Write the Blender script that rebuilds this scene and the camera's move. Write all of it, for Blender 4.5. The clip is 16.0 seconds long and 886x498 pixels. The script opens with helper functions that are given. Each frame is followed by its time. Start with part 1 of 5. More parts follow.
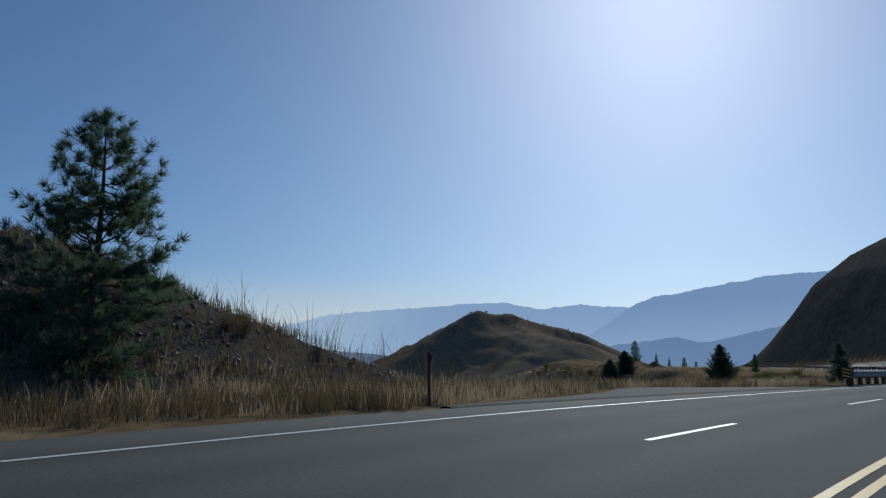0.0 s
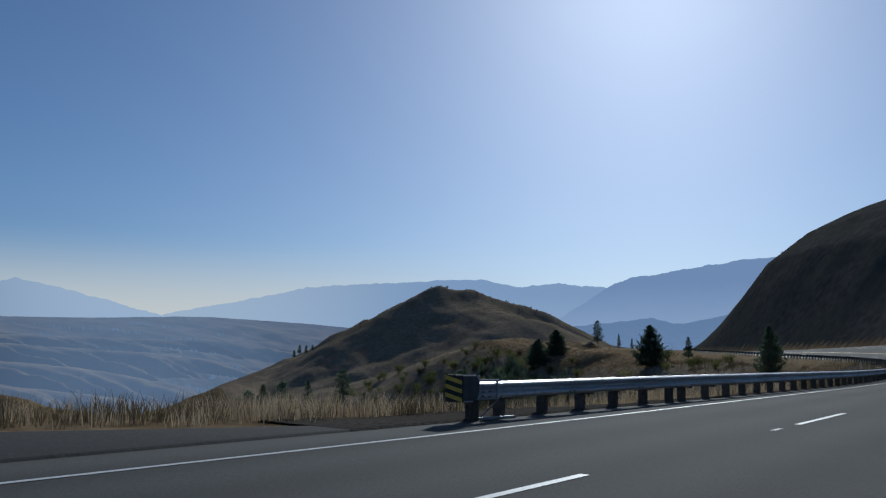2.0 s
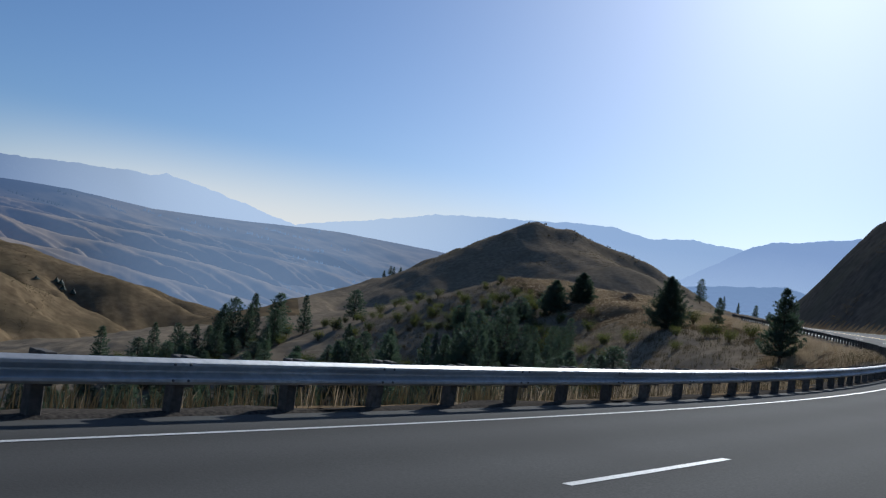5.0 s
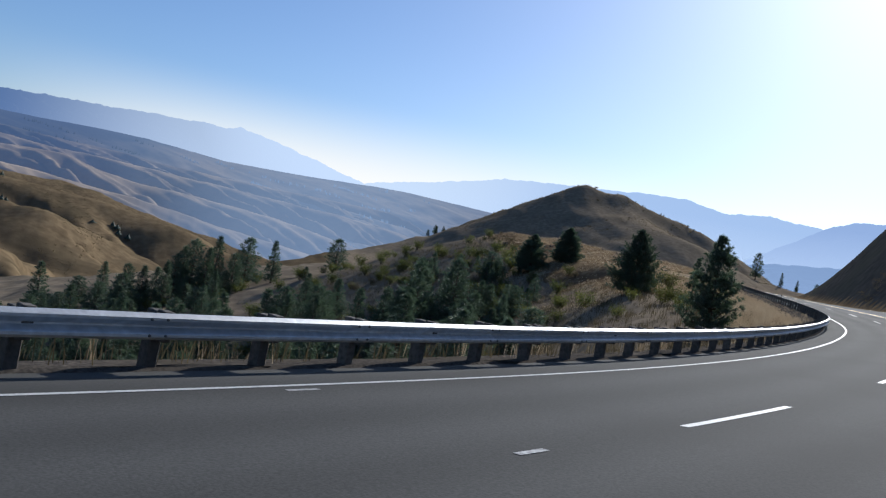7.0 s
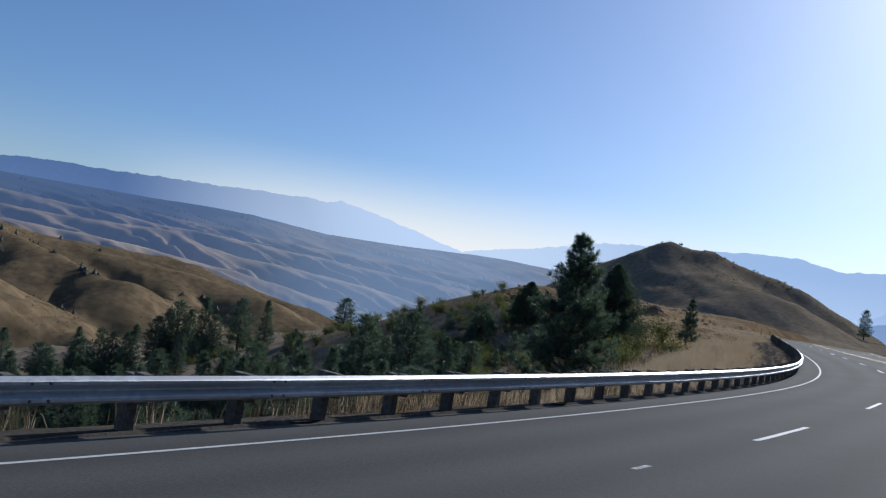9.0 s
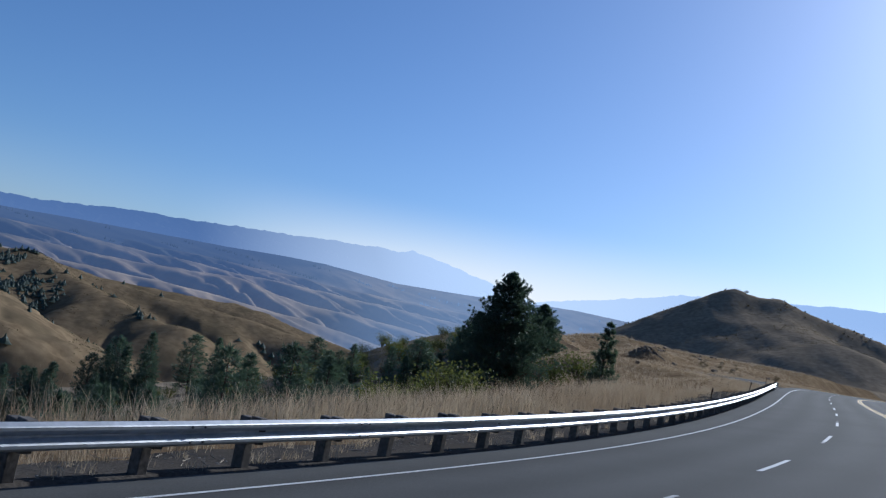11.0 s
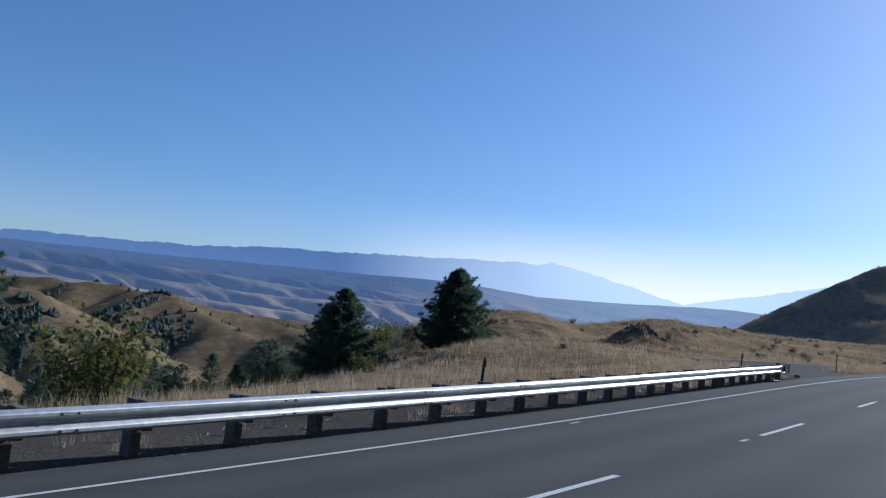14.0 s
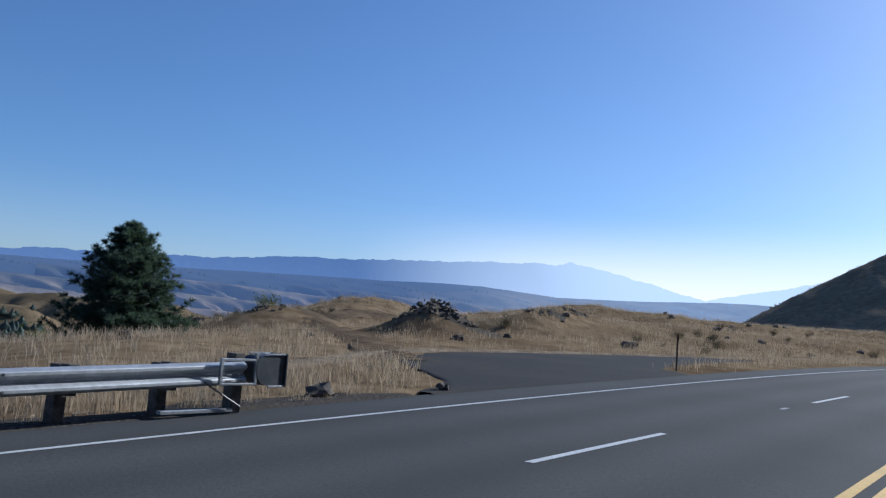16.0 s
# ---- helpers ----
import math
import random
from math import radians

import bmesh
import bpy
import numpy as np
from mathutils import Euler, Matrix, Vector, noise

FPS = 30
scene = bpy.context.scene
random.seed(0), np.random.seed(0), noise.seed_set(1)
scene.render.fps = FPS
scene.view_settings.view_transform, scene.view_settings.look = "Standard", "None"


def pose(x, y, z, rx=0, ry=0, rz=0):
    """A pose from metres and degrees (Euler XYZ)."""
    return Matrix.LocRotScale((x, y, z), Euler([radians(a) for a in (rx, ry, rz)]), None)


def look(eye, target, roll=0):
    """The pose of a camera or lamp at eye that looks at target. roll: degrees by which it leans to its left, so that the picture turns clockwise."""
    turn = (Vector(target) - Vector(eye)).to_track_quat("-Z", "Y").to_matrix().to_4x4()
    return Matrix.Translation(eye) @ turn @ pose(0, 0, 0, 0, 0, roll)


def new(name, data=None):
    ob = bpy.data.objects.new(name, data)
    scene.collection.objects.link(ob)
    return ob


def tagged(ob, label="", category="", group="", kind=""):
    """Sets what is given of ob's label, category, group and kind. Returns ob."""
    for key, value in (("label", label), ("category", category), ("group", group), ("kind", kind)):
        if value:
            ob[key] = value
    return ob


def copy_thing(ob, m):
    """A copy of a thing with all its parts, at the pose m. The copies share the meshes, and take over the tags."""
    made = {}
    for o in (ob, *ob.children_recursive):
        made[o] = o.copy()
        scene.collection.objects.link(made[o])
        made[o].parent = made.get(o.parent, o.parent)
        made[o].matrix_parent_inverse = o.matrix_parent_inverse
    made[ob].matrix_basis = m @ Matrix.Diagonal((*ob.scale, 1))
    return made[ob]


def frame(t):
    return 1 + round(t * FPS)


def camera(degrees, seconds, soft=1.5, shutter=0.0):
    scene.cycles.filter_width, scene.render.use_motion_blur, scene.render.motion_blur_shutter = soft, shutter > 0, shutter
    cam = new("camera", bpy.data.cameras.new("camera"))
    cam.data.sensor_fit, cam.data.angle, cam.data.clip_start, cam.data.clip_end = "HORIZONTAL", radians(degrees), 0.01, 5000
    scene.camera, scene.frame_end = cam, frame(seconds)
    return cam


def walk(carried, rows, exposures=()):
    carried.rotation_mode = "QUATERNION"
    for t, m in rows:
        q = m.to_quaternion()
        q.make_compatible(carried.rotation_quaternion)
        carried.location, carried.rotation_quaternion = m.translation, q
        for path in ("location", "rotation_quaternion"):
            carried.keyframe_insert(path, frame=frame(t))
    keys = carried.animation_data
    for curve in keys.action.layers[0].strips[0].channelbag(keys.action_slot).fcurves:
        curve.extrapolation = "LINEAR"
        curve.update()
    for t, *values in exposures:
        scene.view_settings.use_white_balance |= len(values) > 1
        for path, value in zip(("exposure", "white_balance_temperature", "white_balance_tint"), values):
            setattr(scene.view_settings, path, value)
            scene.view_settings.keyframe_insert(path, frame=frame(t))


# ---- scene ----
# The car's line along the road: seconds, x, y, z, yaw, tilt, lean.
cam = camera(55.73, 16.0, soft=1.25, shutter=0.0)
PATH = [
    (0.0, 0.000, 0.000, 1.414, 66.291, 9.449, -0.369),
    (0.5, 5.949, 3.641, 1.690, 64.816, 9.631, -1.103),
    (1.0, 12.115, 7.137, 1.938, 63.458, 9.352, -0.838),
    (1.5, 18.469, 10.522, 2.172, 62.589, 9.038, -0.262),
    (2.0, 24.968, 13.835, 2.403, 65.056, 7.824, 0.902),
    (2.5, 31.549, 17.130, 2.634, 69.816, 6.453, 2.250),
    (3.0, 38.148, 20.462, 2.864, 71.214, 6.269, 3.380),
    (3.5, 44.729, 23.869, 3.087, 71.853, 5.142, 5.192),
    (4.0, 51.285, 27.370, 3.300, 72.488, 4.194, 6.592),
    (4.5, 57.828, 30.980, 3.500, 73.119, 3.426, 7.579),
    (5.0, 64.364, 34.708, 3.690, 73.816, 2.735, 8.324),
    (5.5, 70.897, 38.559, 3.874, 74.648, 2.017, 8.997),
    (6.0, 77.413, 42.551, 4.060, 75.688, 1.170, 9.766),
    (6.5, 83.883, 46.720, 4.257, 76.934, 0.192, 10.632),
    (7.0, 90.270, 51.118, 4.470, 78.128, -0.475, 11.111),
    (7.5, 96.532, 55.785, 4.697, 79.950, -0.219, 11.179),
    (8.0, 102.618, 60.745, 4.935, 82.852, 0.638, 11.011),
    (8.5, 108.484, 65.996, 5.177, 84.882, 2.138, 10.256),
    (9.0, 114.113, 71.504, 5.421, 85.843, 2.837, 9.865),
    (9.5, 119.510, 77.225, 5.663, 86.997, 3.557, 9.601),
    (10.0, 124.675, 83.125, 5.900, 88.297, 4.235, 9.716),
    (10.5, 129.596, 89.183, 6.127, 89.744, 4.873, 10.210),
    (11.0, 134.251, 95.368, 6.339, 91.485, 5.359, 10.631),
    (11.5, 138.633, 101.663, 6.533, 93.668, 5.585, 10.530),
    (12.0, 142.750, 108.079, 6.710, 96.442, 5.442, 9.455),
    (12.5, 146.633, 114.640, 6.873, 99.807, 4.928, 7.406),
    (13.0, 150.322, 121.369, 7.024, 100.667, 4.844, 6.788),
    (13.5, 153.853, 128.264, 7.162, 101.196, 4.998, 6.381),
    (14.0, 157.259, 135.296, 7.289, 101.285, 5.028, 6.282),
    (14.5, 160.578, 142.414, 7.408, 101.464, 5.148, 6.132),
    (15.0, 163.845, 149.577, 7.525, 101.647, 5.235, 5.740),
    (15.5, 167.082, 156.766, 7.645, 102.258, 5.158, 5.119),
    (16.0, 170.303, 163.972, 7.773, 102.708, 5.201, 4.487),
]
# The road under that line: bends (1/km) every 20 m, climb, crossfall and edge line's distance every 35 m, from 60 m behind.
BEND = [-7.503, -7.45, -7.185, -5.644, -2.742, 1.118, 1.862, 2.102, 4.422, 5.968, 4.781, 4.765, 4.832, 3.412, 1.068, 0.21, -0.765, -1.334, -1.65, -1.704, -1.714, -1.716]
CLIMB = [4.628, 6.31, 3.508, 3.055, 2.409, 3.025, 2.987, 2.152, 1.486, 1.744, 1.602, 1.418, 1.332]
FALL = [-8.302, -9.335, -6.324, 0.68, 7.689, 10.4, 12.353, 13.654, 8.062, 1.039, -1.641, -0.487, 0.075]
EDGE = [8.235, 8.242, 8.088, 7.902, 7.771, 7.548, 7.618, 7.297, 7.661, 8.05, 8.003, 8.018, 8.018]
HEADING, LANE, RAIL_OUT, RAIL_TOP = 0.56796, 3.568, 1.117, 0.704
EXPOSURES = [(0.0, -0.52, 5540, 4), (0.7, -0.68, 5520, 4), (2.0, -0.60, 5480, 5), (3.5, -0.38, 5480, 5), (6.0, 0.05, 5760, 10), (7.0, 0.24, 5800, 10), (8.0, 0.18, 5800, 10), (9.5, 0.05, 5480, 10), (12.0, 0.16, 5200, 10), (16.0, 0.31, 5250, 10)]
walk(cam, [(t, look(Vector((x, y, z)), Vector((x, y, z)) + Vector((
    math.cos(radians(a)) * math.cos(radians(b)), math.sin(radians(a)) * math.cos(radians(b)), math.sin(radians(b)))), c))
    for t, x, y, z, a, b, c in PATH], EXPOSURES)

# ---- light ----
SUN_AZ, SUN_EL = 50.5, 28.5
world = bpy.data.worlds.new("world")
scene.world = world
world.use_nodes = True
wn = world.node_tree
sky = wn.nodes.new("ShaderNodeTexSky")
sky.sky_type, sky.sun_disc = "NISHITA", False
sky.sun_elevation, sky.sun_rotation = radians(SUN_EL), radians(90 - SUN_AZ)
sky.altitude, sky.air_density, sky.dust_density, sky.ozone_density = 900, 1.0, 1.55, 5.0
# smoke lies along the whole horizon
way, rise, veil = wn.nodes.new("ShaderNodeTexCoord"), wn.nodes.new("ShaderNodeSeparateXYZ"), wn.nodes.new("ShaderNodeMix")
low = wn.nodes.new("ShaderNodeMapRange")
low.interpolation_type = "SMOOTHSTEP"
low.inputs[1].default_value, low.inputs[2].default_value, low.inputs[3].default_value, low.inputs[4].default_value = 0.03, 0.15, 0.92, 0.0
veil.data_type = "RGBA"
veil.inputs[7].default_value = (11.4, 10.5, 9.2, 1)
wn.links.new(way.outputs["Generated"], rise.inputs[0])
wn.links.new(rise.outputs[2], low.inputs[0])
toward, near_sun, both = wn.nodes.new("ShaderNodeVectorMath"), wn.nodes.new("ShaderNodeMapRange"), wn.nodes.new("ShaderNodeMath")
toward.operation, both.operation = "DOT_PRODUCT", "MULTIPLY"
toward.inputs[1].default_value = (math.cos(radians(SUN_AZ + 32)), math.sin(radians(SUN_AZ + 32)), 0)
near_sun.interpolation_type = "SMOOTHSTEP"
near_sun.inputs[1].default_value, near_sun.inputs[2].default_value, near_sun.inputs[3].default_value, near_sun.inputs[4].default_value = 0.885, 1.0, 0.10, 1.0
wn.links.new(way.outputs["Generated"], toward.inputs[0])
wn.links.new(toward.outputs["Value"], near_sun.inputs[0])
wn.links.new(low.outputs[0], both.inputs[0])
wn.links.new(near_sun.outputs[0], both.inputs[1])
wn.links.new(both.outputs[0], veil.inputs[0])
wn.links.new(sky.outputs[0], veil.inputs[6])
wn.links.new(veil.outputs[2], wn.nodes["Background"].inputs[0])
wn.nodes["Background"].inputs[1].default_value = 0.082
lamp = bpy.data.lights.new("sun", "SUN")
lamp.energy, lamp.angle, lamp.color = 4.6, radians(0.55), (1.0, 0.93, 0.82)
sun = new("sun", lamp)
a, e = radians(SUN_AZ), radians(SUN_EL)
sun.matrix_world = look((100 + 300 * math.cos(a) * math.cos(e), 100 + 300 * math.sin(a) * math.cos(e), 300 * math.sin(e)), (100, 100, 0))


# ---- materials ----
def material(name, low, high, rough=0.9, metal=0.0, scale=1.0, bump=0.0, big=0.0, third=None, spec=0.3, random_tint=0.0):
    """Two tones mixed by noise at two scales, in metres, with grain in the relief."""
    m = bpy.data.materials.new(name)
    m.use_nodes = True
    n, link = m.node_tree.nodes, m.node_tree.links.new
    b = n["Principled BSDF"]
    geo = n.new("ShaderNodeNewGeometry")
    fine, wide = n.new("ShaderNodeTexNoise"), n.new("ShaderNodeTexNoise")
    for tex, sc, det in ((fine, scale, 6), (wide, big or scale * 0.13, 4)):
        tex.inputs["Scale"].default_value, tex.inputs["Detail"].default_value = sc, det
        link(geo.outputs["Position"], tex.inputs["Vector"])
    mix, mix2 = n.new("ShaderNodeMix"), n.new("ShaderNodeMix")
    mix.data_type = mix2.data_type = "RGBA"
    ramp = n.new("ShaderNodeMapRange")
    ramp.inputs[1].default_value, ramp.inputs[2].default_value = 0.32, 0.68
    link(fine.outputs[0], ramp.inputs[0])
    link(ramp.outputs[0], mix.inputs[0])
    mix.inputs[6].default_value, mix.inputs[7].default_value = (*low, 1), (*high, 1)
    ramp2 = n.new("ShaderNodeMapRange")
    ramp2.inputs[1].default_value, ramp2.inputs[2].default_value = 0.45, 0.68
    ramp2.inputs[4].default_value = 0.75
    link(wide.outputs[0], ramp2.inputs[0])
    link(ramp2.outputs[0], mix2.inputs[0])
    link(mix.outputs[2], mix2.inputs[6])
    mix2.inputs[7].default_value = (*(third or [(p + q) * 0.42 for p, q in zip(low, high)]), 1)
    out = mix2.outputs[2]
    if random_tint:
        info, hsv = n.new("ShaderNodeObjectInfo"), n.new("ShaderNodeHueSaturation")
        span = n.new("ShaderNodeMapRange")
        span.inputs[3].default_value, span.inputs[4].default_value = 1 - random_tint, 1 + random_tint
        link(info.outputs["Random"], span.inputs[0])
        link(span.outputs[0], hsv.inputs["Value"])
        link(out, hsv.inputs["Color"])
        out = hsv.outputs[0]
    link(out, b.inputs["Base Color"])
    b.inputs["Roughness"].default_value, b.inputs["Metallic"].default_value = rough, metal
    b.inputs["Specular IOR Level"].default_value = spec
    if bump:
        bp = n.new("ShaderNodeBump")
        bp.inputs["Strength"].default_value, bp.inputs["Distance"].default_value = 0.6, bump
        link(fine.outputs[0], bp.inputs["Height"])
        link(bp.outputs[0], b.inputs["Normal"])
    return m


def leafy(m, share, tint):
    """Lets light through: thin blades and leaves glow against the sun."""
    n, link = m.node_tree.nodes, m.node_tree.links.new
    b = n["Principled BSDF"]
    col = b.inputs["Base Color"].links[0].from_socket
    thin, mix, hue = n.new("ShaderNodeBsdfTranslucent"), n.new("ShaderNodeMixShader"), n.new("ShaderNodeMix")
    hue.data_type, hue.blend_type = "RGBA", "MULTIPLY"
    hue.inputs[0].default_value, hue.inputs[7].default_value = 1.0, (*tint, 1)
    link(col, hue.inputs[6])
    link(hue.outputs[2], thin.inputs[0])
    mix.inputs[0].default_value = share
    link(b.outputs[0], mix.inputs[1])
    link(thin.outputs[0], mix.inputs[2])
    link(mix.outputs[0], n["Material Output"].inputs[0])
    return m


M = {
    "asphalt": material("asphalt", (0.057, 0.057, 0.054), (0.084, 0.083, 0.079), 0.92, scale=35, bump=0.004, big=0.25, third=(0.060, 0.059, 0.056), spec=0.07),
    "old_asphalt": material("old_asphalt", (0.032, 0.032, 0.032), (0.056, 0.053, 0.05), 0.9, scale=20, bump=0.01, big=0.35, third=(0.06, 0.054, 0.046), spec=0.05),
    "gravel": material("gravel", (0.042, 0.038, 0.034), (0.105, 0.092, 0.078), 0.95, scale=16, bump=0.03, big=0.6, third=(0.075, 0.064, 0.052), spec=0.0),
    "loose_stone": material("loose_stone", (0.05, 0.046, 0.042), (0.22, 0.205, 0.19), 0.9, scale=3.0, big=0.7),
    "white_paint": material("white_paint", (0.38, 0.38, 0.37), (0.62, 0.62, 0.60), 0.6, scale=25, big=3, third=(0.5, 0.5, 0.49)),
    "worn_paint": material("worn_paint", (0.16, 0.16, 0.16), (0.5, 0.5, 0.49), 0.7, scale=18, big=4, third=(0.2, 0.2, 0.2)),
    "yellow_paint": material("yellow_paint", (0.55, 0.33, 0.06), (0.7, 0.45, 0.1), 0.6, scale=25, big=3),
    "grassland": material("grassland", (0.13, 0.09, 0.052), (0.26, 0.19, 0.112), 0.95, scale=1.1, bump=0.12, big=0.11, third=(0.105, 0.072, 0.043), spec=0.0),
    "hill_grass": material("hill_grass", (0.17, 0.136, 0.098), (0.265, 0.214, 0.152), 0.95, scale=0.35, bump=0.2, big=0.05, third=(0.15, 0.123, 0.088), spec=0.0),
    "spur_grass": material("spur_grass", (0.125, 0.09, 0.053), (0.20, 0.148, 0.088), 0.95, scale=0.12, bump=0.5, big=0.02, third=(0.095, 0.075, 0.046), spec=0.0),
    "cut_rock": material("cut_rock", (0.062, 0.058, 0.053), (0.11, 0.099, 0.084), 0.95, scale=0.5, bump=0.1, big=0.07, third=(0.078, 0.078, 0.062), spec=0.0),
    # scree of mound and heaps; also the painted shade band behind the guardrail
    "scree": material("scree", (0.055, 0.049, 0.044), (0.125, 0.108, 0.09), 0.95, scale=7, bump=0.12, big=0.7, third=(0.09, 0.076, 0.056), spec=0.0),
    "scree_stone": material("scree_stone", (0.05, 0.047, 0.044), (0.20, 0.188, 0.175), 0.85, scale=2.5, big=0.6, third=(0.085, 0.078, 0.07)),
    "twig": material("twig", (0.18, 0.15, 0.11), (0.40, 0.35, 0.28), 0.9, scale=8, big=1.0),
    "dark_track": material("dark_track", (0.06, 0.045, 0.032), (0.15, 0.11, 0.072), 0.95, scale=2.2, bump=0.05, big=0.35, third=(0.19, 0.14, 0.09), spec=0.0),
    "steel": material("galvanised_steel", (0.44, 0.45, 0.455), (0.60, 0.61, 0.615), 0.52, 0.8, scale=9, bump=0.002, big=0.7, third=(0.41, 0.415, 0.42), random_tint=0.1),
    "dull_steel": material("dull_steel", (0.24, 0.25, 0.26), (0.36, 0.37, 0.38), 0.5, 0.6, scale=12, bump=0.002, big=1.5, third=(0.2, 0.2, 0.2)),
    "bolt": material("bolt_steel", (0.1, 0.1, 0.1), (0.2, 0.19, 0.18), 0.5, 0.8, scale=40),
    "post_wood": material("post_wood", (0.06, 0.053, 0.046), (0.13, 0.112, 0.094), 0.9, scale=14, bump=0.01, big=2, random_tint=0.2),
    "bark": material("bark", (0.05, 0.04, 0.032), (0.12, 0.092, 0.068), 0.95, scale=9, bump=0.03, big=1.2),
    "needles": material("needles", (0.055, 0.078, 0.064), (0.105, 0.132, 0.10), 0.6, scale=3.5, big=0.5, third=(0.072, 0.10, 0.072), random_tint=0.15),
    "leaves": material("leaves", (0.07, 0.085, 0.025), (0.16, 0.16, 0.05), 0.7, scale=3, big=0.5, third=(0.05, 0.07, 0.03), random_tint=0.25),
    "dry_brush": material("dry_brush", (0.09, 0.075, 0.045), (0.2, 0.16, 0.09), 0.9, scale=4, big=0.5, random_tint=0.25),
    "dry_grass": material("dry_grass", (0.29, 0.228, 0.155), (0.52, 0.44, 0.325), 0.85, scale=1.7, big=0.15, third=(0.31, 0.235, 0.155)),
    "rock": material("basalt", (0.06, 0.05, 0.042), (0.16, 0.13, 0.105), 0.9, scale=6, bump=0.04, big=1.0, random_tint=0.3),
    "dark_panel": material("dark_panel", (0.05, 0.055, 0.06), (0.09, 0.095, 0.1), 0.5, 0.5, scale=6, big=1),
    "stripe_yellow": material("stripe_yellow", (0.55, 0.38, 0.05), (0.65, 0.45, 0.08), 0.5, scale=12, big=2),
    "stripe_black": material("stripe_black", (0.015, 0.015, 0.015), (0.03, 0.03, 0.03), 0.5, scale=12, big=2),
    "rust": material("rusty_steel", (0.07, 0.035, 0.022), (0.14, 0.075, 0.05), 0.8, 0.4, scale=15, big=2),
    "brown_pole": material("brown_pole", (0.05, 0.032, 0.022), (0.09, 0.06, 0.04), 0.8, scale=15, big=2),
    "pale_track": material("pale_track", (0.15, 0.118, 0.08), (0.32, 0.255, 0.18), 0.95, scale=2.5, bump=0.04, big=0.3, third=(0.13, 0.10, 0.066), spec=0.0),
}


leafy(M["dry_grass"], 0.4, (1.0, 0.95, 0.85))
leafy(M["leaves"], 0.45, (1.1, 1.1, 0.8))
leafy(M["needles"], 0.42, (1.1, 1.25, 0.9))
leafy(M["dry_brush"], 0.3, (1.0, 0.95, 0.85))


# wheel tracks and the seam between lanes, by the distance from the edge line
n, link = M["asphalt"].node_tree.nodes, M["asphalt"].node_tree.links.new
col = n["Principled BSDF"].inputs["Base Color"].links[0].from_socket
across, wave, tone, mixed = n.new("ShaderNodeAttribute"), n.new("ShaderNodeMath"), n.new("ShaderNodeMapRange"), n.new("ShaderNodeMix")
across.attribute_name = "across"
turn = n.new("ShaderNodeMath")
turn.operation, wave.operation = "MULTIPLY_ADD", "COSINE"
turn.inputs[1].default_value, turn.inputs[2].default_value = 2 * math.pi / 1.784, 2 * math.pi * 0.5
tone.inputs[1].default_value, tone.inputs[2].default_value, tone.inputs[3].default_value, tone.inputs[4].default_value = -1, 1, 0.88, 1.09
mixed.data_type, mixed.blend_type = "RGBA", "MULTIPLY"
mixed.inputs[0].default_value = 1.0
link(across.outputs["Fac"], turn.inputs[0])
link(turn.outputs[0], wave.inputs[0])
link(wave.outputs[0], tone.inputs[0])
link(col, mixed.inputs[6])
link(tone.outputs[0], mixed.inputs[7])
link(mixed.outputs[2], n["Principled BSDF"].inputs["Base Color"])


def part(name, bm, mat, parent=None, label=""):
    """Links a bmesh, or (vertices, faces), as one mesh object."""
    me = bpy.data.meshes.new(name)
    if isinstance(bm, tuple):
        me.from_pydata(bm[0], [], bm[1])
    else:
        bm.to_mesh(me)
        bm.free()
    me.materials.append(mat)
    ob = new(name, me)
    ob.parent = parent
    return tagged(ob, label)


def share(name, me, parent, m=None, label=""):
    ob = new(name, me)
    ob.parent = parent
    if m is not None:
        ob.matrix_basis = m
    return tagged(ob, label)


def thing(name, label, category, m=None, group="", kind=""):
    ob = new(name)
    if m is not None:
        ob.matrix_basis = m
    return tagged(ob, label, category, group, kind)


# ---- the road's line ----
STEP = np.arange(-60, 361, 1.0)


def glide(xk, yk, x):
    xk, yk = np.asarray(xk, float), np.asarray(yk, float)
    m = np.gradient(yk, xk)
    i = np.clip(np.searchsorted(xk, x) - 1, 0, len(xk) - 2)
    h = xk[i + 1] - xk[i]
    u = (x - xk[i]) / h
    return ((2 * u**3 - 3 * u**2 + 1) * yk[i] + (u**3 - 2 * u * u + u) * h * m[i]
            + (-2 * u**3 + 3 * u * u) * yk[i + 1] + (u**3 - u * u) * h * m[i + 1])


def summed(v):
    v = np.concatenate([[0], np.cumsum((v[1:] + v[:-1]) / 2)])
    return v - v[60]


LONG, COARSE = np.arange(-60, 361, 20.0), np.arange(-60, 361, 35.0)
TURN = HEADING + summed(glide(LONG, BEND, STEP) / 1000)
RX, RY = summed(np.cos(TURN)), summed(np.sin(TURN))
RZ = summed(glide(COARSE, CLIMB, STEP) / 100)
RB, RD = glide(COARSE, FALL, STEP) / 100, glide(COARSE, EDGE, STEP)
# the road goes on beyond, straight behind and bending gently to the right ahead
more = np.arange(1, 260.0)
T2 = TURN[-1] - 0.0017 * more
RX, RY = np.concatenate([RX, RX[-1] + np.cumsum(np.cos(T2))]), np.concatenate([RY, RY[-1] + np.cumsum(np.sin(T2))])
TURN, RZ = np.concatenate([TURN, T2]), np.concatenate([RZ, RZ[-1] + 0.013 * more])
RB, RD = np.concatenate([RB, RB[-1] + 0 * more]), np.concatenate([RD, RD[-1] + 0 * more])
STEP = np.concatenate([STEP, STEP[420] + more])
back = np.arange(-140.0, 0)
RX, RY = np.concatenate([RX[0] + back * np.cos(TURN[0]), RX]), np.concatenate([RY[0] + back * np.sin(TURN[0]), RY])
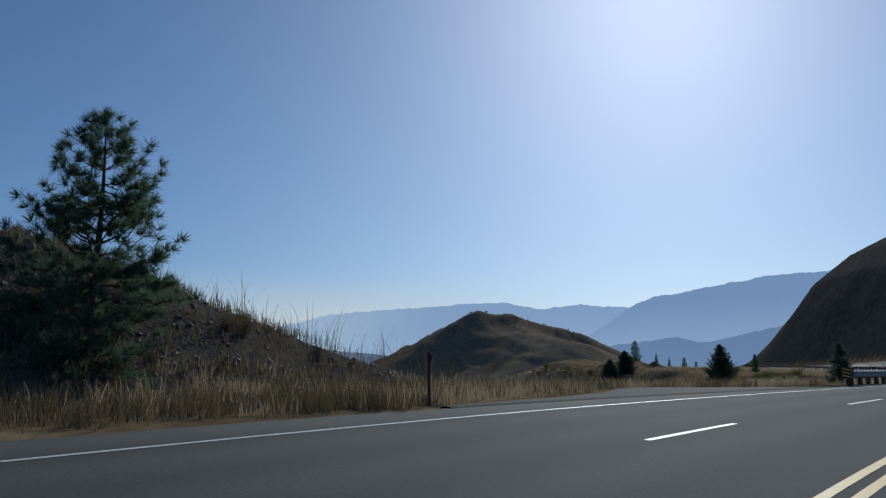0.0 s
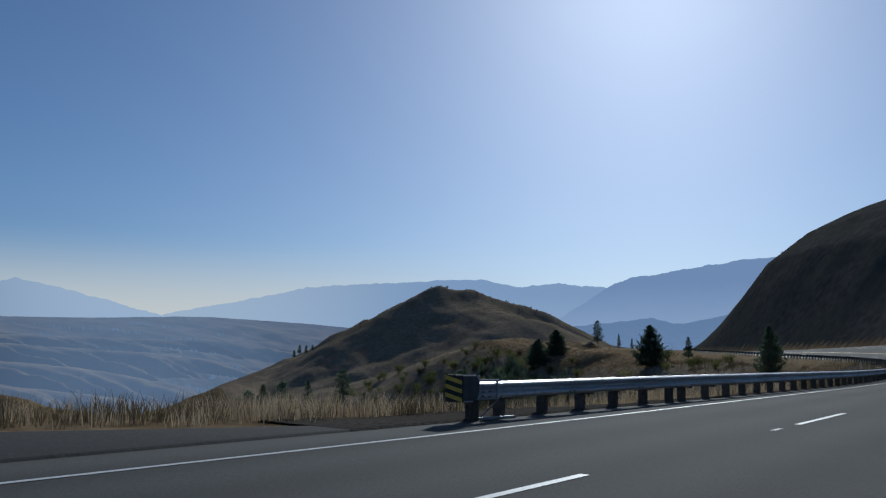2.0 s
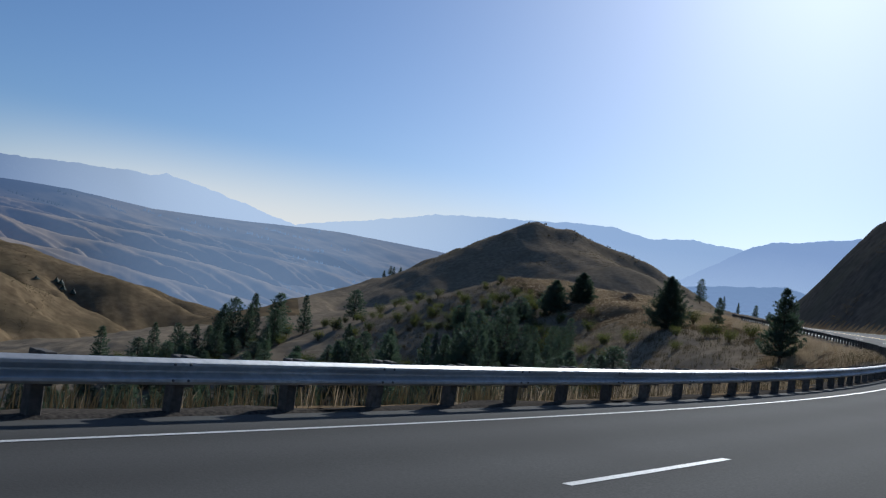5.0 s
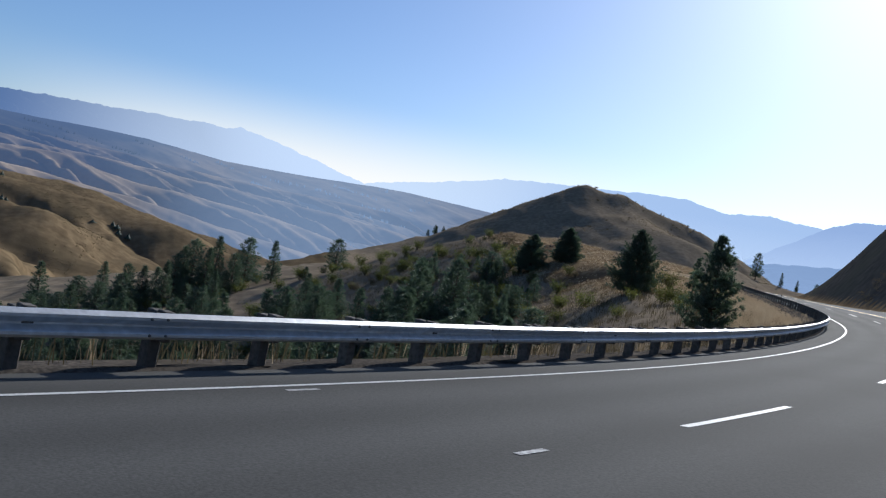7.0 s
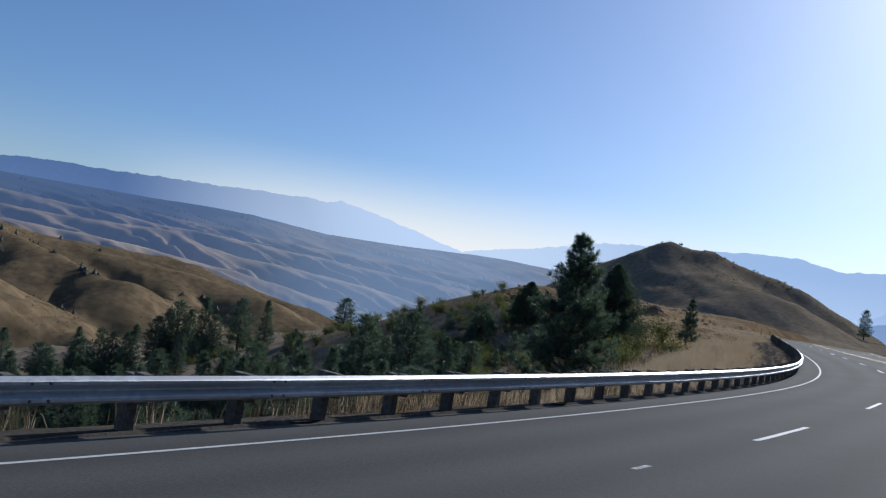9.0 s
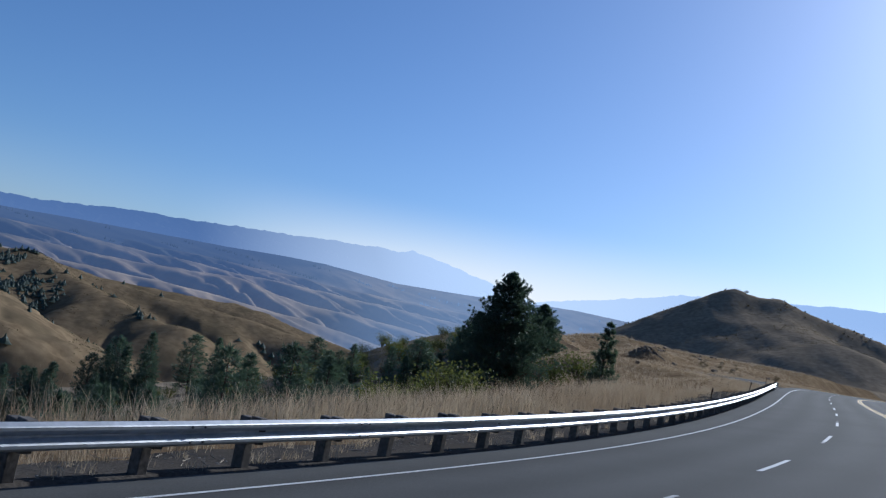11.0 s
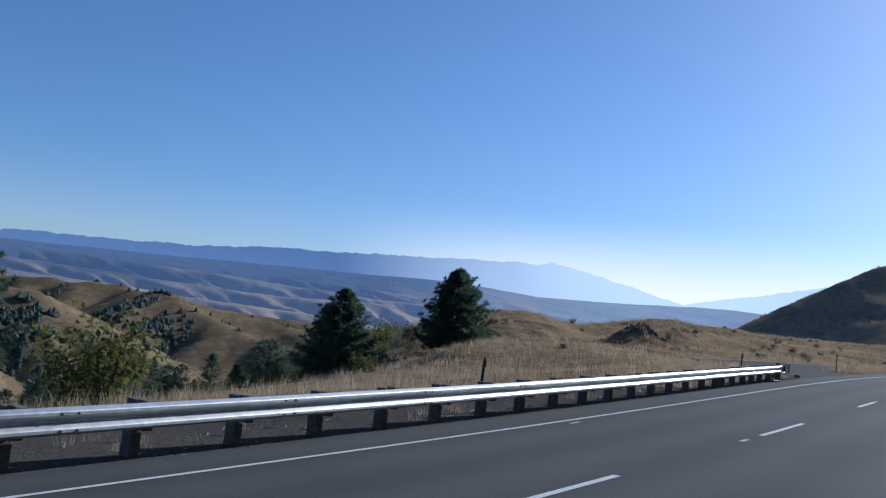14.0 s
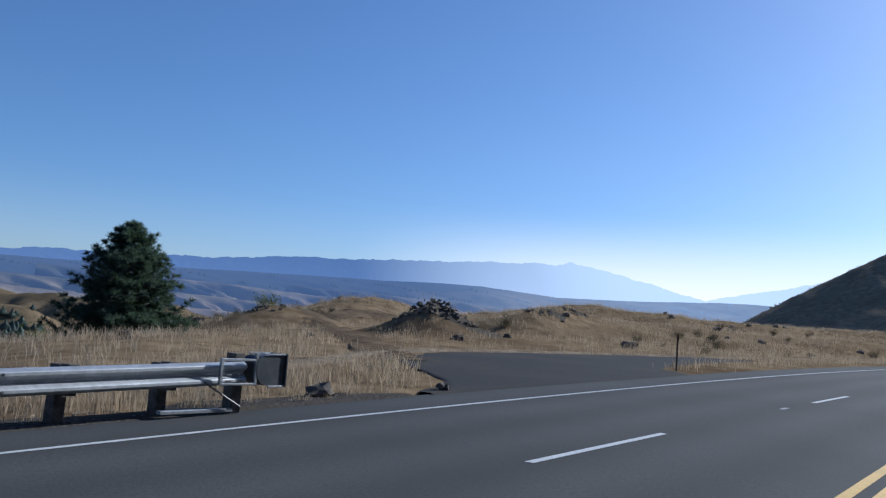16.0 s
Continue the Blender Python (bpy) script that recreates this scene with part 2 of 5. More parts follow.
TURN, RZ = np.concatenate([TURN[0] + 0 * back, TURN]), np.concatenate([RZ[0] + 0.03 * back, RZ])
RB, RD, STEP = np.concatenate([RB[0] + 0 * back, RB]), np.concatenate([RD[0] + 0 * back, RD]), np.concatenate([back - 60, STEP])
LEFT_LIMIT = 14.0


def at(s, o, up=0.0, tilt=True):
    """World place at s metres along and o metres to the left of the car's line, on the road's plane."""
    t, b = np.interp(s, STEP, TURN), np.interp(s, STEP, RB)
    x, y, z = (np.interp(s, STEP, v) for v in (RX, RY, RZ))
    return x - np.sin(t) * o, y + np.cos(t) * o, z - b * np.clip(o, -12, LEFT_LIMIT) + up


def edge(s):
    return np.interp(s, STEP, RD)


def along(s, o, up=0.0):
    """Pose on the road's side, x along the road, y to the left, upright."""
    x, y, z = at(s, o, up)
    return Matrix.Translation((float(x), float(y), float(z))) @ Matrix.Rotation(float(np.interp(s, STEP, TURN)), 4, "Z")


# ---- the lie of the land ----
def ramp01(v, lo, hi):
    u = np.clip((v - lo) / (hi - lo), 0, 1)
    return u * u * (3 - 2 * u)


def crest(x, y, x1, y1, z1, x2, y2, z2, slope, r):
    """A ridge: falls off by slope on both sides of the line from 1 to 2, rounded over r metres."""
    dx, dy = x2 - x1, y2 - y1
    u = np.clip(((x - x1) * dx + (y - y1) * dy) / (dx * dx + dy * dy), 0, 1)
    d = np.hypot(x - x1 - u * dx, y - y1 - u * dy)
    return z1 + (z2 - z1) * u - slope * (np.sqrt(d * d + r * r) - r)


def spur(x, y, x1, y1, z1, x2, y2, z2, slope, r):
    """A ridge whose flanks are cut into ribs and gullies that run down from its crest."""
    dx, dy = x2 - x1, y2 - y1
    ln = math.hypot(dx, dy)
    a, side = ((x - x1) * dx + (y - y1) * dy) / ln, ((y - y1) * dx - (x - x1) * dy) / ln
    u = np.clip(a / ln, 0, 1)
    d = np.hypot(x - x1 - u * dx, y - y1 - u * dy)
    q = (a - 0.8 * d + 26 * swell(x, y, 210, 91, 2) + np.where(side > 0, 37, 0)) / 125
    rib = np.abs(np.sin(np.pi * q))
    fine = np.abs(np.sin(np.pi * (2.6 * q + 0.6 * swell(x, y, 90, 92, 2))))
    cut = np.clip(d / 55, 0, 1)
    return z1 + (z2 - z1) * u - slope * (np.sqrt(d * d + r * r) - r) * (1 + cut * (0.6 * (0.62 - rib) + 0.08 * (0.6 - fine)))


def swell(x, y, size, seed, octaves=4):
    """Smooth noise of numpy sines, about -1 to 1."""
    rng = np.random.RandomState(seed)
    out, amp = 0 * x, 0.55
    for _ in range(octaves):
        for _ in range(3):
            a, p, f = rng.uniform(0, 2 * np.pi), rng.uniform(0, 6.3), rng.uniform(0.75, 1.3) * 2 * np.pi / size
            q = rng.uniform(0, 2 * np.pi)
            out = out + amp / 2 * np.sin(f * (np.cos(a) * x + np.sin(a) * y) + p + 1.3 * np.sin(f * 0.7 * (np.cos(q) * x + np.sin(q) * y)))
        size, amp = size * 0.47, amp * 0.5
    return out


RIDGES = [  # x, y, z, x, y, z, slope, rounding
    (20, 225, -30, 112, 242, -25, 0.30, 26), (108, 240, -22, 136, 222, 0, 0.45, 8),
    (148, 196, 3.6, 147.5, 237, 8.2, 0.56, 10), (149, 238, 7.2, 166, 260, 9.0, 0.54, 12), (166, 260, 9.0, 215, 290, 9.6, 0.46, 20),
    (215, 290, 9.6, 300, 420, 12, 0.25, 35),
    (307, 629, 64, 285, 648, 49.5, 0.60, 5), (285, 648, 49.5, 270, 686, 38, 0.65, 5), (270, 686, 38, 260, 742, 27.5, 0.8, 4), (260, 742, 24, 262, 765, 21, 0.7, 5), (262, 765, 20, 222, 720, 6, 0.5, 10),
    (222, 720, 4, 150, 612, -16, 0.40, 14), (150, 612, -16, 88, 470, -32, 0.40, 20),
    (309, 628, 63.5, 340, 622, 60, 0.58, 6), (340, 622, 58, 368, 614, 52, 0.55, 9), (368, 614, 52, 382, 597, 45.5, 0.6, 7), (382, 597, 45.5, 392, 574, 33, 0.6, 8), (392, 574, 33, 400, 540, 16, 0.5, 12),
    (400, 540, 17, 440, 470, 12, 0.3, 30),
    (322, 598, 50, 328, 530, 34, 0.50, 24), (328, 530, 30, 325, 460, 12, 0.38, 34),
]
HEAPS = [(160.1, 207.3, 9.1, 160.6, 207.8, 9.0, 0.8, 0.4), (163.9, 218.4, 9.2, 166.2, 227.1, 9.9, 0.45, 0.6), (146.6, 215.4, 8.1, 147.6, 215.9, 8.0, 0.5, 0.4)]
SPURS = [
    (-930, 1300, 22, -684, 1240, 6, 0.42, 40), (-684, 1240, 6, -500, 1040, -45, 0.42, 30), (-500, 1040, -45, -400, 900, -90, 0.42, 25),
    (-430, 640, 10, -261, 701, -3, 0.45, 18), (-261, 701, -3, -226, 738, -25, 0.5, 14), (-226, 738, -25, -150, 790, -80, 0.5, 14),
    (-684, 1240, 14, -377, 1089, 9, 0.35, 35), (-377, 1089, 9, -120, 900, -40, 0.42, 30), (-377, 1089, 5, -60, 1130, -30, 0.4, 30), (-60, 1130, -30, 160, 1000, -85, 0.42, 30),
    (-1100, 1500, 40, -684, 1240, 4, 0.4, 50),
    (-820, 1780, -8, -356, 1990, -24, 0.4, 60), (-356, 1990, -24, -20, 1760, -95, 0.42, 40), (-20, 1760, -95, 170, 1450, -150, 0.42, 30), (-356, 1990, -18, 160, 1900, -115, 0.42, 40),
    (-600, 1650, -20, -300, 1450, -95, 0.45, 40), (-900, 1500, 10, -560, 1330, -50, 0.45, 40),
]


def height(x, y, near=True):
    x, y = np.asarray(x, float), np.asarray(y, float)
    s, o = np.zeros_like(x), np.zeros_like(x)
    fx, fy = x.ravel(), y.ravel()
    best, idx = np.full(fx.shape, 1e18), np.zeros(fx.shape, int)
    for i in range(0, len(STEP), 2):
        d = (fx - RX[i]) ** 2 + (fy - RY[i]) ** 2
        hit = d < best
        best[hit], idx[hit] = d[hit], i
    t = TURN[idx]
    o = (-(fx - RX[idx]) * np.sin(t) + (fy - RY[idx]) * np.cos(t)).reshape(x.shape)
    s = (STEP[idx] + (fx - RX[idx]) * np.cos(t) + (fy - RY[idx]) * np.sin(t)).reshape(x.shape)
    zr = np.interp(s, STEP, RZ)
    b = np.interp(s, STEP, RB)
    for _ in range(3):
        t = np.interp(s, STEP, TURN)
        dx, dy = x - np.interp(s, STEP, RX), y - np.interp(s, STEP, RY)
        s, o = s + 0.7 * (dx * np.cos(t) + dy * np.sin(t)), -dx * np.sin(t) + dy * np.cos(t)
    far = np.sqrt(best).reshape(x.shape)
    plane = zr - b * np.clip(o, -12, LEFT_LIMIT)
    # left side
    lim = np.interp(s, [-200, -10, 8, 16, 28, 34, 44, 160, 185, 235, 252, 257, 263, 272, 282, 320, 400], [12, 12, 12.5, 12.5, 16, 15, 9.15, 9.15, 13.2, 13.6, 13.4, 18.0, 20.0, 19.5, 18.0, 14.5, 12.3])
    fall = np.interp(s, [-40, 20, 45, 60, 150, 190, 225, 260, 300], [0.05, 0.12, 0.55, 0.55, 0.45, 0.24, 0.17, 0.10, 0.0])
    flat = np.interp(s, [-40, 60, 190, 225, 260, 290, 330, 420], [0, 8, 10, 12, 12, 16, 22, 30])
    d = np.maximum(o - lim, 0)
    side = plane - fall * d - 0.38 * np.maximum(d - flat, 0)
    parts = [side] + [crest(x, y, *r) for r in RIDGES] + [spur(x, y, *r[:7], 0.4 * r[7]) for r in SPURS]
    mound = [crest(x, y, 17, 22.5, 1.0, 8, 24.5, 2.3, 0.6, 2), crest(x, y, 8, 24.5, 2.3, -3.5, 26, 5.9, 0.75, 2), crest(x, y, -3.5, 26, 5.9, -40, 12, 9, 0.6, 5)] + [crest(x, y, *r) for r in HEAPS]
    floor = -150 + 0 * x
    k = 4.0
    top = np.maximum.reduce(parts + mound + [floor])
    land = top + k * np.log(sum(np.exp(np.clip((p - top) / k, -40, 0)) for p in parts + [floor])) * 0.45
    land = np.maximum(land, np.maximum.reduce(mound))
    rough = np.clip(d / 25, 0, 1)
    land = land + rough * 0.5 * swell(x, y, 17, 3, 3)
    worn = ramp01(np.hypot(x - 100, y - 120), 430, 700) * ramp01(100 - x, -60, 60)
    land = land + np.clip(d / 150, 0, 1) * 2.1 * (1 - 0.7 * worn) * swell(x, y, 80, 5, 4)
    land = land + worn * 1.5 * (np.abs(swell(0.89 * x - 0.45 * y, 0.3 * x + 0.5 * y, 85, 86, 2)) - 0.4)
    land = land + worn * 9 * (np.sqrt(swell(0.89 * x - 0.45 * y, 0.16 * x + 0.3 * y, 260, 84, 2) ** 2 + 0.015) - 0.70)
    w = ramp01(o, lim, lim + 5)
    left = plane * (1 - w) + land * w
    # right side: a cut bank under a large hill
    e = np.maximum(-o - 11, 0)
    swing = np.interp(s, [-200, 60, 150, 225, 300, 320, 332, 345, 365, 620], [0.06, 0.08, 0.22, 1.0, 1.04, 0.68, 0.36, 0.14, 0.05, 0.05])
    bank = np.interp(e, [0, 11, 18.5, 31, 43, 80, 130, 220, 500], [0, 16, 26, 35, 40.5, 53, 60, 50, -40])
    right = plane + swing * bank + np.clip(e / 12, 0, 1) * (0.12 * swell(x, y, 14, 9, 2) + 1.0 * swell(x, y, 95, 10, 2))
    z = np.where(o >= 0, left, right)
    return np.where((o > -11.5) & (o < np.interp(s, STEP, RD) + 1.25), z - 0.12, z), s, o, far


# ---- ground ----
def grid_faces(nu, nv, start=0):
    i = np.arange(nu - 1)[:, None] * nv + np.arange(nv - 1)[None, :] + start
    return np.stack([i, i + nv, i + nv + 1, i + 1], -1).reshape(-1, 4)


def sheet(name, verts, faces, mats, index=None, kind="structure", label="", category=""):
    me = bpy.data.meshes.new(name)
    me.vertices.add(len(verts))
    me.vertices.foreach_set("co", np.asarray(verts, np.float32).ravel())
    me.loops.add(faces.size)
    me.loops.foreach_set("vertex_index", faces.ravel().astype(np.int32))
    me.polygons.add(len(faces))
    me.polygons.foreach_set("loop_start", np.arange(0, faces.size, faces.shape[1], dtype=np.int32))
    for m in mats:
        me.materials.append(m)
    if index is not None:
        me.polygons.foreach_set("material_index", index.astype(np.int32))
    me.update(calc_edges=True)
    me.shade_smooth()
    return tagged(new(name, me), label, category, "", kind)


X0, X1, Y0, Y1, CELL = -130.0, 330.0, -90.0, 330.0, 1.25
gx, gy = np.meshgrid(np.arange(X0, X1 + 0.1, CELL), np.arange(Y0, Y1 + 0.1, CELL), indexing="ij")
gz, gs, go, _ = height(gx, gy)
near_v = np.stack([gx, gy, gz], -1).reshape(-1, 3)
near_f = grid_faces(*gx.shape)
mid = (go.ravel()[near_f[:, 0]] < -11.5) | ((go.ravel()[near_f[:, 0]] > 13.5) & (gs.ravel()[near_f[:, 0]] < 17))
brush = (go.ravel()[near_f[:, 0]] > np.where(np.abs(gs.ravel()[near_f[:, 0]] - 105) < 48, 10.5, 17) + 3 * swell(gx, gy, 12, 6, 3).ravel()[near_f[:, 0]]) & (gx.ravel()[near_f[:, 0]] < 138 + 4 * swell(gx, gy, 15, 7, 3).ravel()[near_f[:, 0]]) & (gs.ravel()[near_f[:, 0]] > 44)
az = np.radians(np.concatenate([np.arange(28, 138, 0.22), np.arange(138, 388.1, 4)]))
CX, CY = 100.0, 120.0
rr = 150 * 1.0115 ** np.arange(0, 246)
pa, pr = np.meshgrid(az, rr, indexing="ij")
px, py = CX + pr * np.cos(pa), CY + pr * np.sin(pa)
pz, _, po, _ = height(px, py)
inside = (px > X0 + 2) & (px < X1 - 2) & (py > Y0 + 2) & (py < Y1 - 2)
pz = np.where(inside, pz - 2.0, pz)
deep = (px > X0 + 8) & (px < X1 - 8) & (py > Y0 + 8) & (py < Y1 - 8)
pf = grid_faces(*px.shape)
pf = pf[~deep.ravel()[pf].all(1)]
faces = np.concatenate([near_f, pf + len(near_v)])
far_left = (pa.ravel()[pf[:, 0]] > radians(86)) & (pr.ravel()[pf[:, 0]] > 330)
heap = np.minimum(np.hypot(gx - 160.35, gy - 207.5), np.minimum(np.hypot(gx - 164.6, gy - 221) + 1.2, np.hypot(gx - 165.8, gy - 225.5) + 1.2)).ravel()[near_f[:, 0]] < 2.5
mound_face = (go.ravel()[near_f[:, 0]] > 13.2) & (gs.ravel()[near_f[:, 0]] < 19)
# scree tone stands in for shade where the ground drops behind the guardrail
painted_shade = (np.abs(gs.ravel()[near_f[:, 0]] - 125) < 21) & (go.ravel()[near_f[:, 0]] > 8) & (go.ravel()[near_f[:, 0]] < 13)
index = np.concatenate([np.where(heap | mound_face | painted_shade, 4, np.where(mid, 2, np.where(brush, 1, 0))), np.where(po.ravel()[pf[:, 0]] < -11.5, 2, np.where(far_left, 3, 1))])
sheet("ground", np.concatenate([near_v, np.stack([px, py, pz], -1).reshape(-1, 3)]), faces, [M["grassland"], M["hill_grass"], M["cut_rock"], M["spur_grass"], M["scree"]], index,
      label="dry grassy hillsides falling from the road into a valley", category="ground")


def ground_at(x, y):
    return float(height(np.array([x]), np.array([y]))[0][0])


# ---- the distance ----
def haze_glow_material(name, low, high, scale, haze, blue, white, gap=(0.1, 0.99), low_white=0.0, forest=None, wide=0.94, thick=0.0):
    """Far slopes: their own colour mixed with emission painted as smoky haze, more towards the valley's end."""
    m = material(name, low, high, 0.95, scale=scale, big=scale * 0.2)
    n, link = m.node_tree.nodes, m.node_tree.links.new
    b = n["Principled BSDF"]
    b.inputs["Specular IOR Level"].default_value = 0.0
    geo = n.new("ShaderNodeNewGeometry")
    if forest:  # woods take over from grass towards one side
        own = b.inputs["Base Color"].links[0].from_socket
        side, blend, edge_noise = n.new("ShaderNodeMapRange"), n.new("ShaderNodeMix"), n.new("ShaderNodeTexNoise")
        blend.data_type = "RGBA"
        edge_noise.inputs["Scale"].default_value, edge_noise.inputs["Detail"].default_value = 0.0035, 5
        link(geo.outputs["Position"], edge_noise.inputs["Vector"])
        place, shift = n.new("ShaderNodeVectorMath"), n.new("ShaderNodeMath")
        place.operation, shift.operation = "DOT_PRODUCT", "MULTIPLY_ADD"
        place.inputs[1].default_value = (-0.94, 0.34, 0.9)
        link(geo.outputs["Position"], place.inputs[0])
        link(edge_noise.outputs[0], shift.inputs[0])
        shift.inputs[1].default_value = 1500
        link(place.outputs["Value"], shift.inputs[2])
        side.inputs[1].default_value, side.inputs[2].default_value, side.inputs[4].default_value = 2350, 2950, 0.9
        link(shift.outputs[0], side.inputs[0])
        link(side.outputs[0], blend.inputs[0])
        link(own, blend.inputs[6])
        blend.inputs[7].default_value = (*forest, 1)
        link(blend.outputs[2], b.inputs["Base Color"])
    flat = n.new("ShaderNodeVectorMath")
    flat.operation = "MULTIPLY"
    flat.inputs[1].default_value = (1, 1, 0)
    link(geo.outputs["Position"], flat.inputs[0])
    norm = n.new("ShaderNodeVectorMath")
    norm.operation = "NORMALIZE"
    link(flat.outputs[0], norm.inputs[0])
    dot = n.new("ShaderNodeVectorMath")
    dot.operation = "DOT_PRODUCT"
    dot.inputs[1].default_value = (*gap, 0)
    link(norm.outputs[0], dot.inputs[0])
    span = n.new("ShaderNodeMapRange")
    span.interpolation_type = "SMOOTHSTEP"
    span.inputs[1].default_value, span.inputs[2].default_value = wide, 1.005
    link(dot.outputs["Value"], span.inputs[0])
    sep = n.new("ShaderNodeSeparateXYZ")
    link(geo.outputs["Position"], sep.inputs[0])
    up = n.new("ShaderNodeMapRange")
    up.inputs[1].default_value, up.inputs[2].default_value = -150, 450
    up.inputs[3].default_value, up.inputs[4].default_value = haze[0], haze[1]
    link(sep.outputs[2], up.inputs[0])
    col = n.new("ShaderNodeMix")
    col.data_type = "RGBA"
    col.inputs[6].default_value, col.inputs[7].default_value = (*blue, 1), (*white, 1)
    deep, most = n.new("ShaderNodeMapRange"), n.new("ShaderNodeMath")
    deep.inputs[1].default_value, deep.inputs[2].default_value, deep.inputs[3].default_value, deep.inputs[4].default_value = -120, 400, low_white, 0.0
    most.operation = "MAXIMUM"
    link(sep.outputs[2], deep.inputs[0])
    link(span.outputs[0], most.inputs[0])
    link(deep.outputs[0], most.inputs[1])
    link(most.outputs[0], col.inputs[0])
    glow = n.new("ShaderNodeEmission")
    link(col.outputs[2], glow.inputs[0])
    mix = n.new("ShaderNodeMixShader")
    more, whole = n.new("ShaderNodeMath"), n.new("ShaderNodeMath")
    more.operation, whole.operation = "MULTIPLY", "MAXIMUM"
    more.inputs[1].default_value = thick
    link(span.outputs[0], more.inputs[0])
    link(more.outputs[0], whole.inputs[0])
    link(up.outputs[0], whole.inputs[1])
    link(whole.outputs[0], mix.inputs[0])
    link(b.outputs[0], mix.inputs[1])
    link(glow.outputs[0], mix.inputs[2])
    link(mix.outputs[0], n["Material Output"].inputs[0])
    return m


def far_ridge(eye, radius, depth, table, foot, mat, seed, label, rough=1.0, step=0.09):
    """A mountain range whose skyline follows a table of (azimuth, elevation) as seen from eye, with gullied flanks."""
    t = sorted(table)
    a = np.arange(t[0][0], t[-1][0], step)
    el = np.interp(a, [p[0] for p in t], [p[1] for p in t])
    el = el + 0.045 * rough * swell(a, 0 * a, 3.1, seed, 4) + 0.03 * rough * swell(a, 0 * a, 0.9, seed + 7, 3)
    u = np.concatenate([np.linspace(0, 1, 60), [1.05, 1.2]])
    A, U = np.meshgrid(np.radians(a), u, indexing="ij")
    E = np.tan(np.radians(el))[:, None]
    R = radius - depth * (1 - U)
    top = eye[2] + radius * E
    rise = np.clip(U, 0, 1) ** 1.25
    Z = foot + (top - foot) * rise
    g = 1 - np.abs(swell(np.degrees(A) * 60 + 130 * U, 900 * U, 260, seed + 1, 3))
    Z = Z + rough * (g - 0.6) * 0.22 * (top - foot) * np.clip(np.sin(np.pi * np.clip(U, 0, 1)), 0, 1)
    Z = np.where(U > 1, top - (U - 1) * 2000, Z)
    v = np.stack([eye[0] + R * np.cos(A), eye[1] + R * np.sin(A), Z], -1).reshape(-1, 3)
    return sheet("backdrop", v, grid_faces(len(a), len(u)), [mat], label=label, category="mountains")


# haze is painted on these ranges as blue emission, thicker near the foot
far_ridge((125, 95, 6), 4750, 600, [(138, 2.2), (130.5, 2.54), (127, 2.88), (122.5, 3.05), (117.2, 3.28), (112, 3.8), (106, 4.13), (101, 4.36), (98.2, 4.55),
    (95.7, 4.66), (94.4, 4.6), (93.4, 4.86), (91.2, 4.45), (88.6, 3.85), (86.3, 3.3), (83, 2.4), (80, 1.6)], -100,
    haze_glow_material("distance_ridge", (0.03, 0.04, 0.03), (0.07, 0.07, 0.05), 0.004, (0.90, 0.74), (0.108, 0.182, 0.355), (0.60, 0.70, 0.84), low_white=0.12, wide=0.915, thick=0.95), 21,
    "long forested mountain ridge with blue haze painted as glow", 1.7)
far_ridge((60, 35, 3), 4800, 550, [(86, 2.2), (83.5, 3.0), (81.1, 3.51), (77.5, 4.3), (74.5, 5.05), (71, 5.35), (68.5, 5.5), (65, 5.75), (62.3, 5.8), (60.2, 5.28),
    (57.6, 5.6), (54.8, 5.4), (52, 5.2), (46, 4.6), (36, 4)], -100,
    haze_glow_material("distance_range", (0.02, 0.03, 0.03), (0.07, 0.07, 0.06), 0.004, (0.97, 0.88), (0.40, 0.525, 0.73), (0.62, 0.71, 0.82), low_white=1.0), 33,
    "mountain range with pale blue smoky haze painted as glow", 1.5)
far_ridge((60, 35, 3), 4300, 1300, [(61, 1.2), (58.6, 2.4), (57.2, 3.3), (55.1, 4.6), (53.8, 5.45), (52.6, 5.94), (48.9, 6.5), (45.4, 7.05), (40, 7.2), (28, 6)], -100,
    haze_glow_material("distance_mountain", (0.02, 0.03, 0.03), (0.07, 0.07, 0.06), 0.004, (0.96, 0.86), (0.32, 0.43, 0.65), (0.58, 0.69, 0.84), low_white=1.0), 37,
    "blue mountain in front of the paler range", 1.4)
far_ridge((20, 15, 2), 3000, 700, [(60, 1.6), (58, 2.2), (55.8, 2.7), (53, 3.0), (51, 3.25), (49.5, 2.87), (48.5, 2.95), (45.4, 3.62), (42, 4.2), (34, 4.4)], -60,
    haze_glow_material("distance_hills", (0.03, 0.04, 0.04), (0.06, 0.06, 0.05), 0.006, (0.9, 0.75), (0.21, 0.31, 0.50), (0.45, 0.56, 0.74), low_white=0.4), 45,
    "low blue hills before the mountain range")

# the long grassy slope across the valley, cut by gullies
a = np.arange(64, 138, 0.11)
top = np.interp(a, [64, 68, 72, 76, 82, 86, 90, 94, 99, 110, 120, 138], [1.0, 1.9, 2.4, 2.7, 2.9, 2.8, 2.6, 2.5, 2.95, 2.75, 2.5, 2.1])
u = np.linspace(0, 1, 210)
A, U = np.meshgrid(np.radians(a), u, indexing="ij")
R = 1900 + 2200 * U
Z = -190 + (6 + 4100 * np.tan(np.radians(top))[:, None] + 190) * U ** 0.9
D = np.degrees(A)
Q = 2200 * U - 46 * (D - 100)
fade = np.sin(np.pi * np.clip(U * 0.9 + 0.06, 0, 1))


def benches(q, steep):
    """Long parallel spurs: steep on the near side, nearly flat behind their crests."""
    t = np.mod(q, 1.0)
    return np.where(t < steep, t / steep, (1 - t) / (1 - steep))


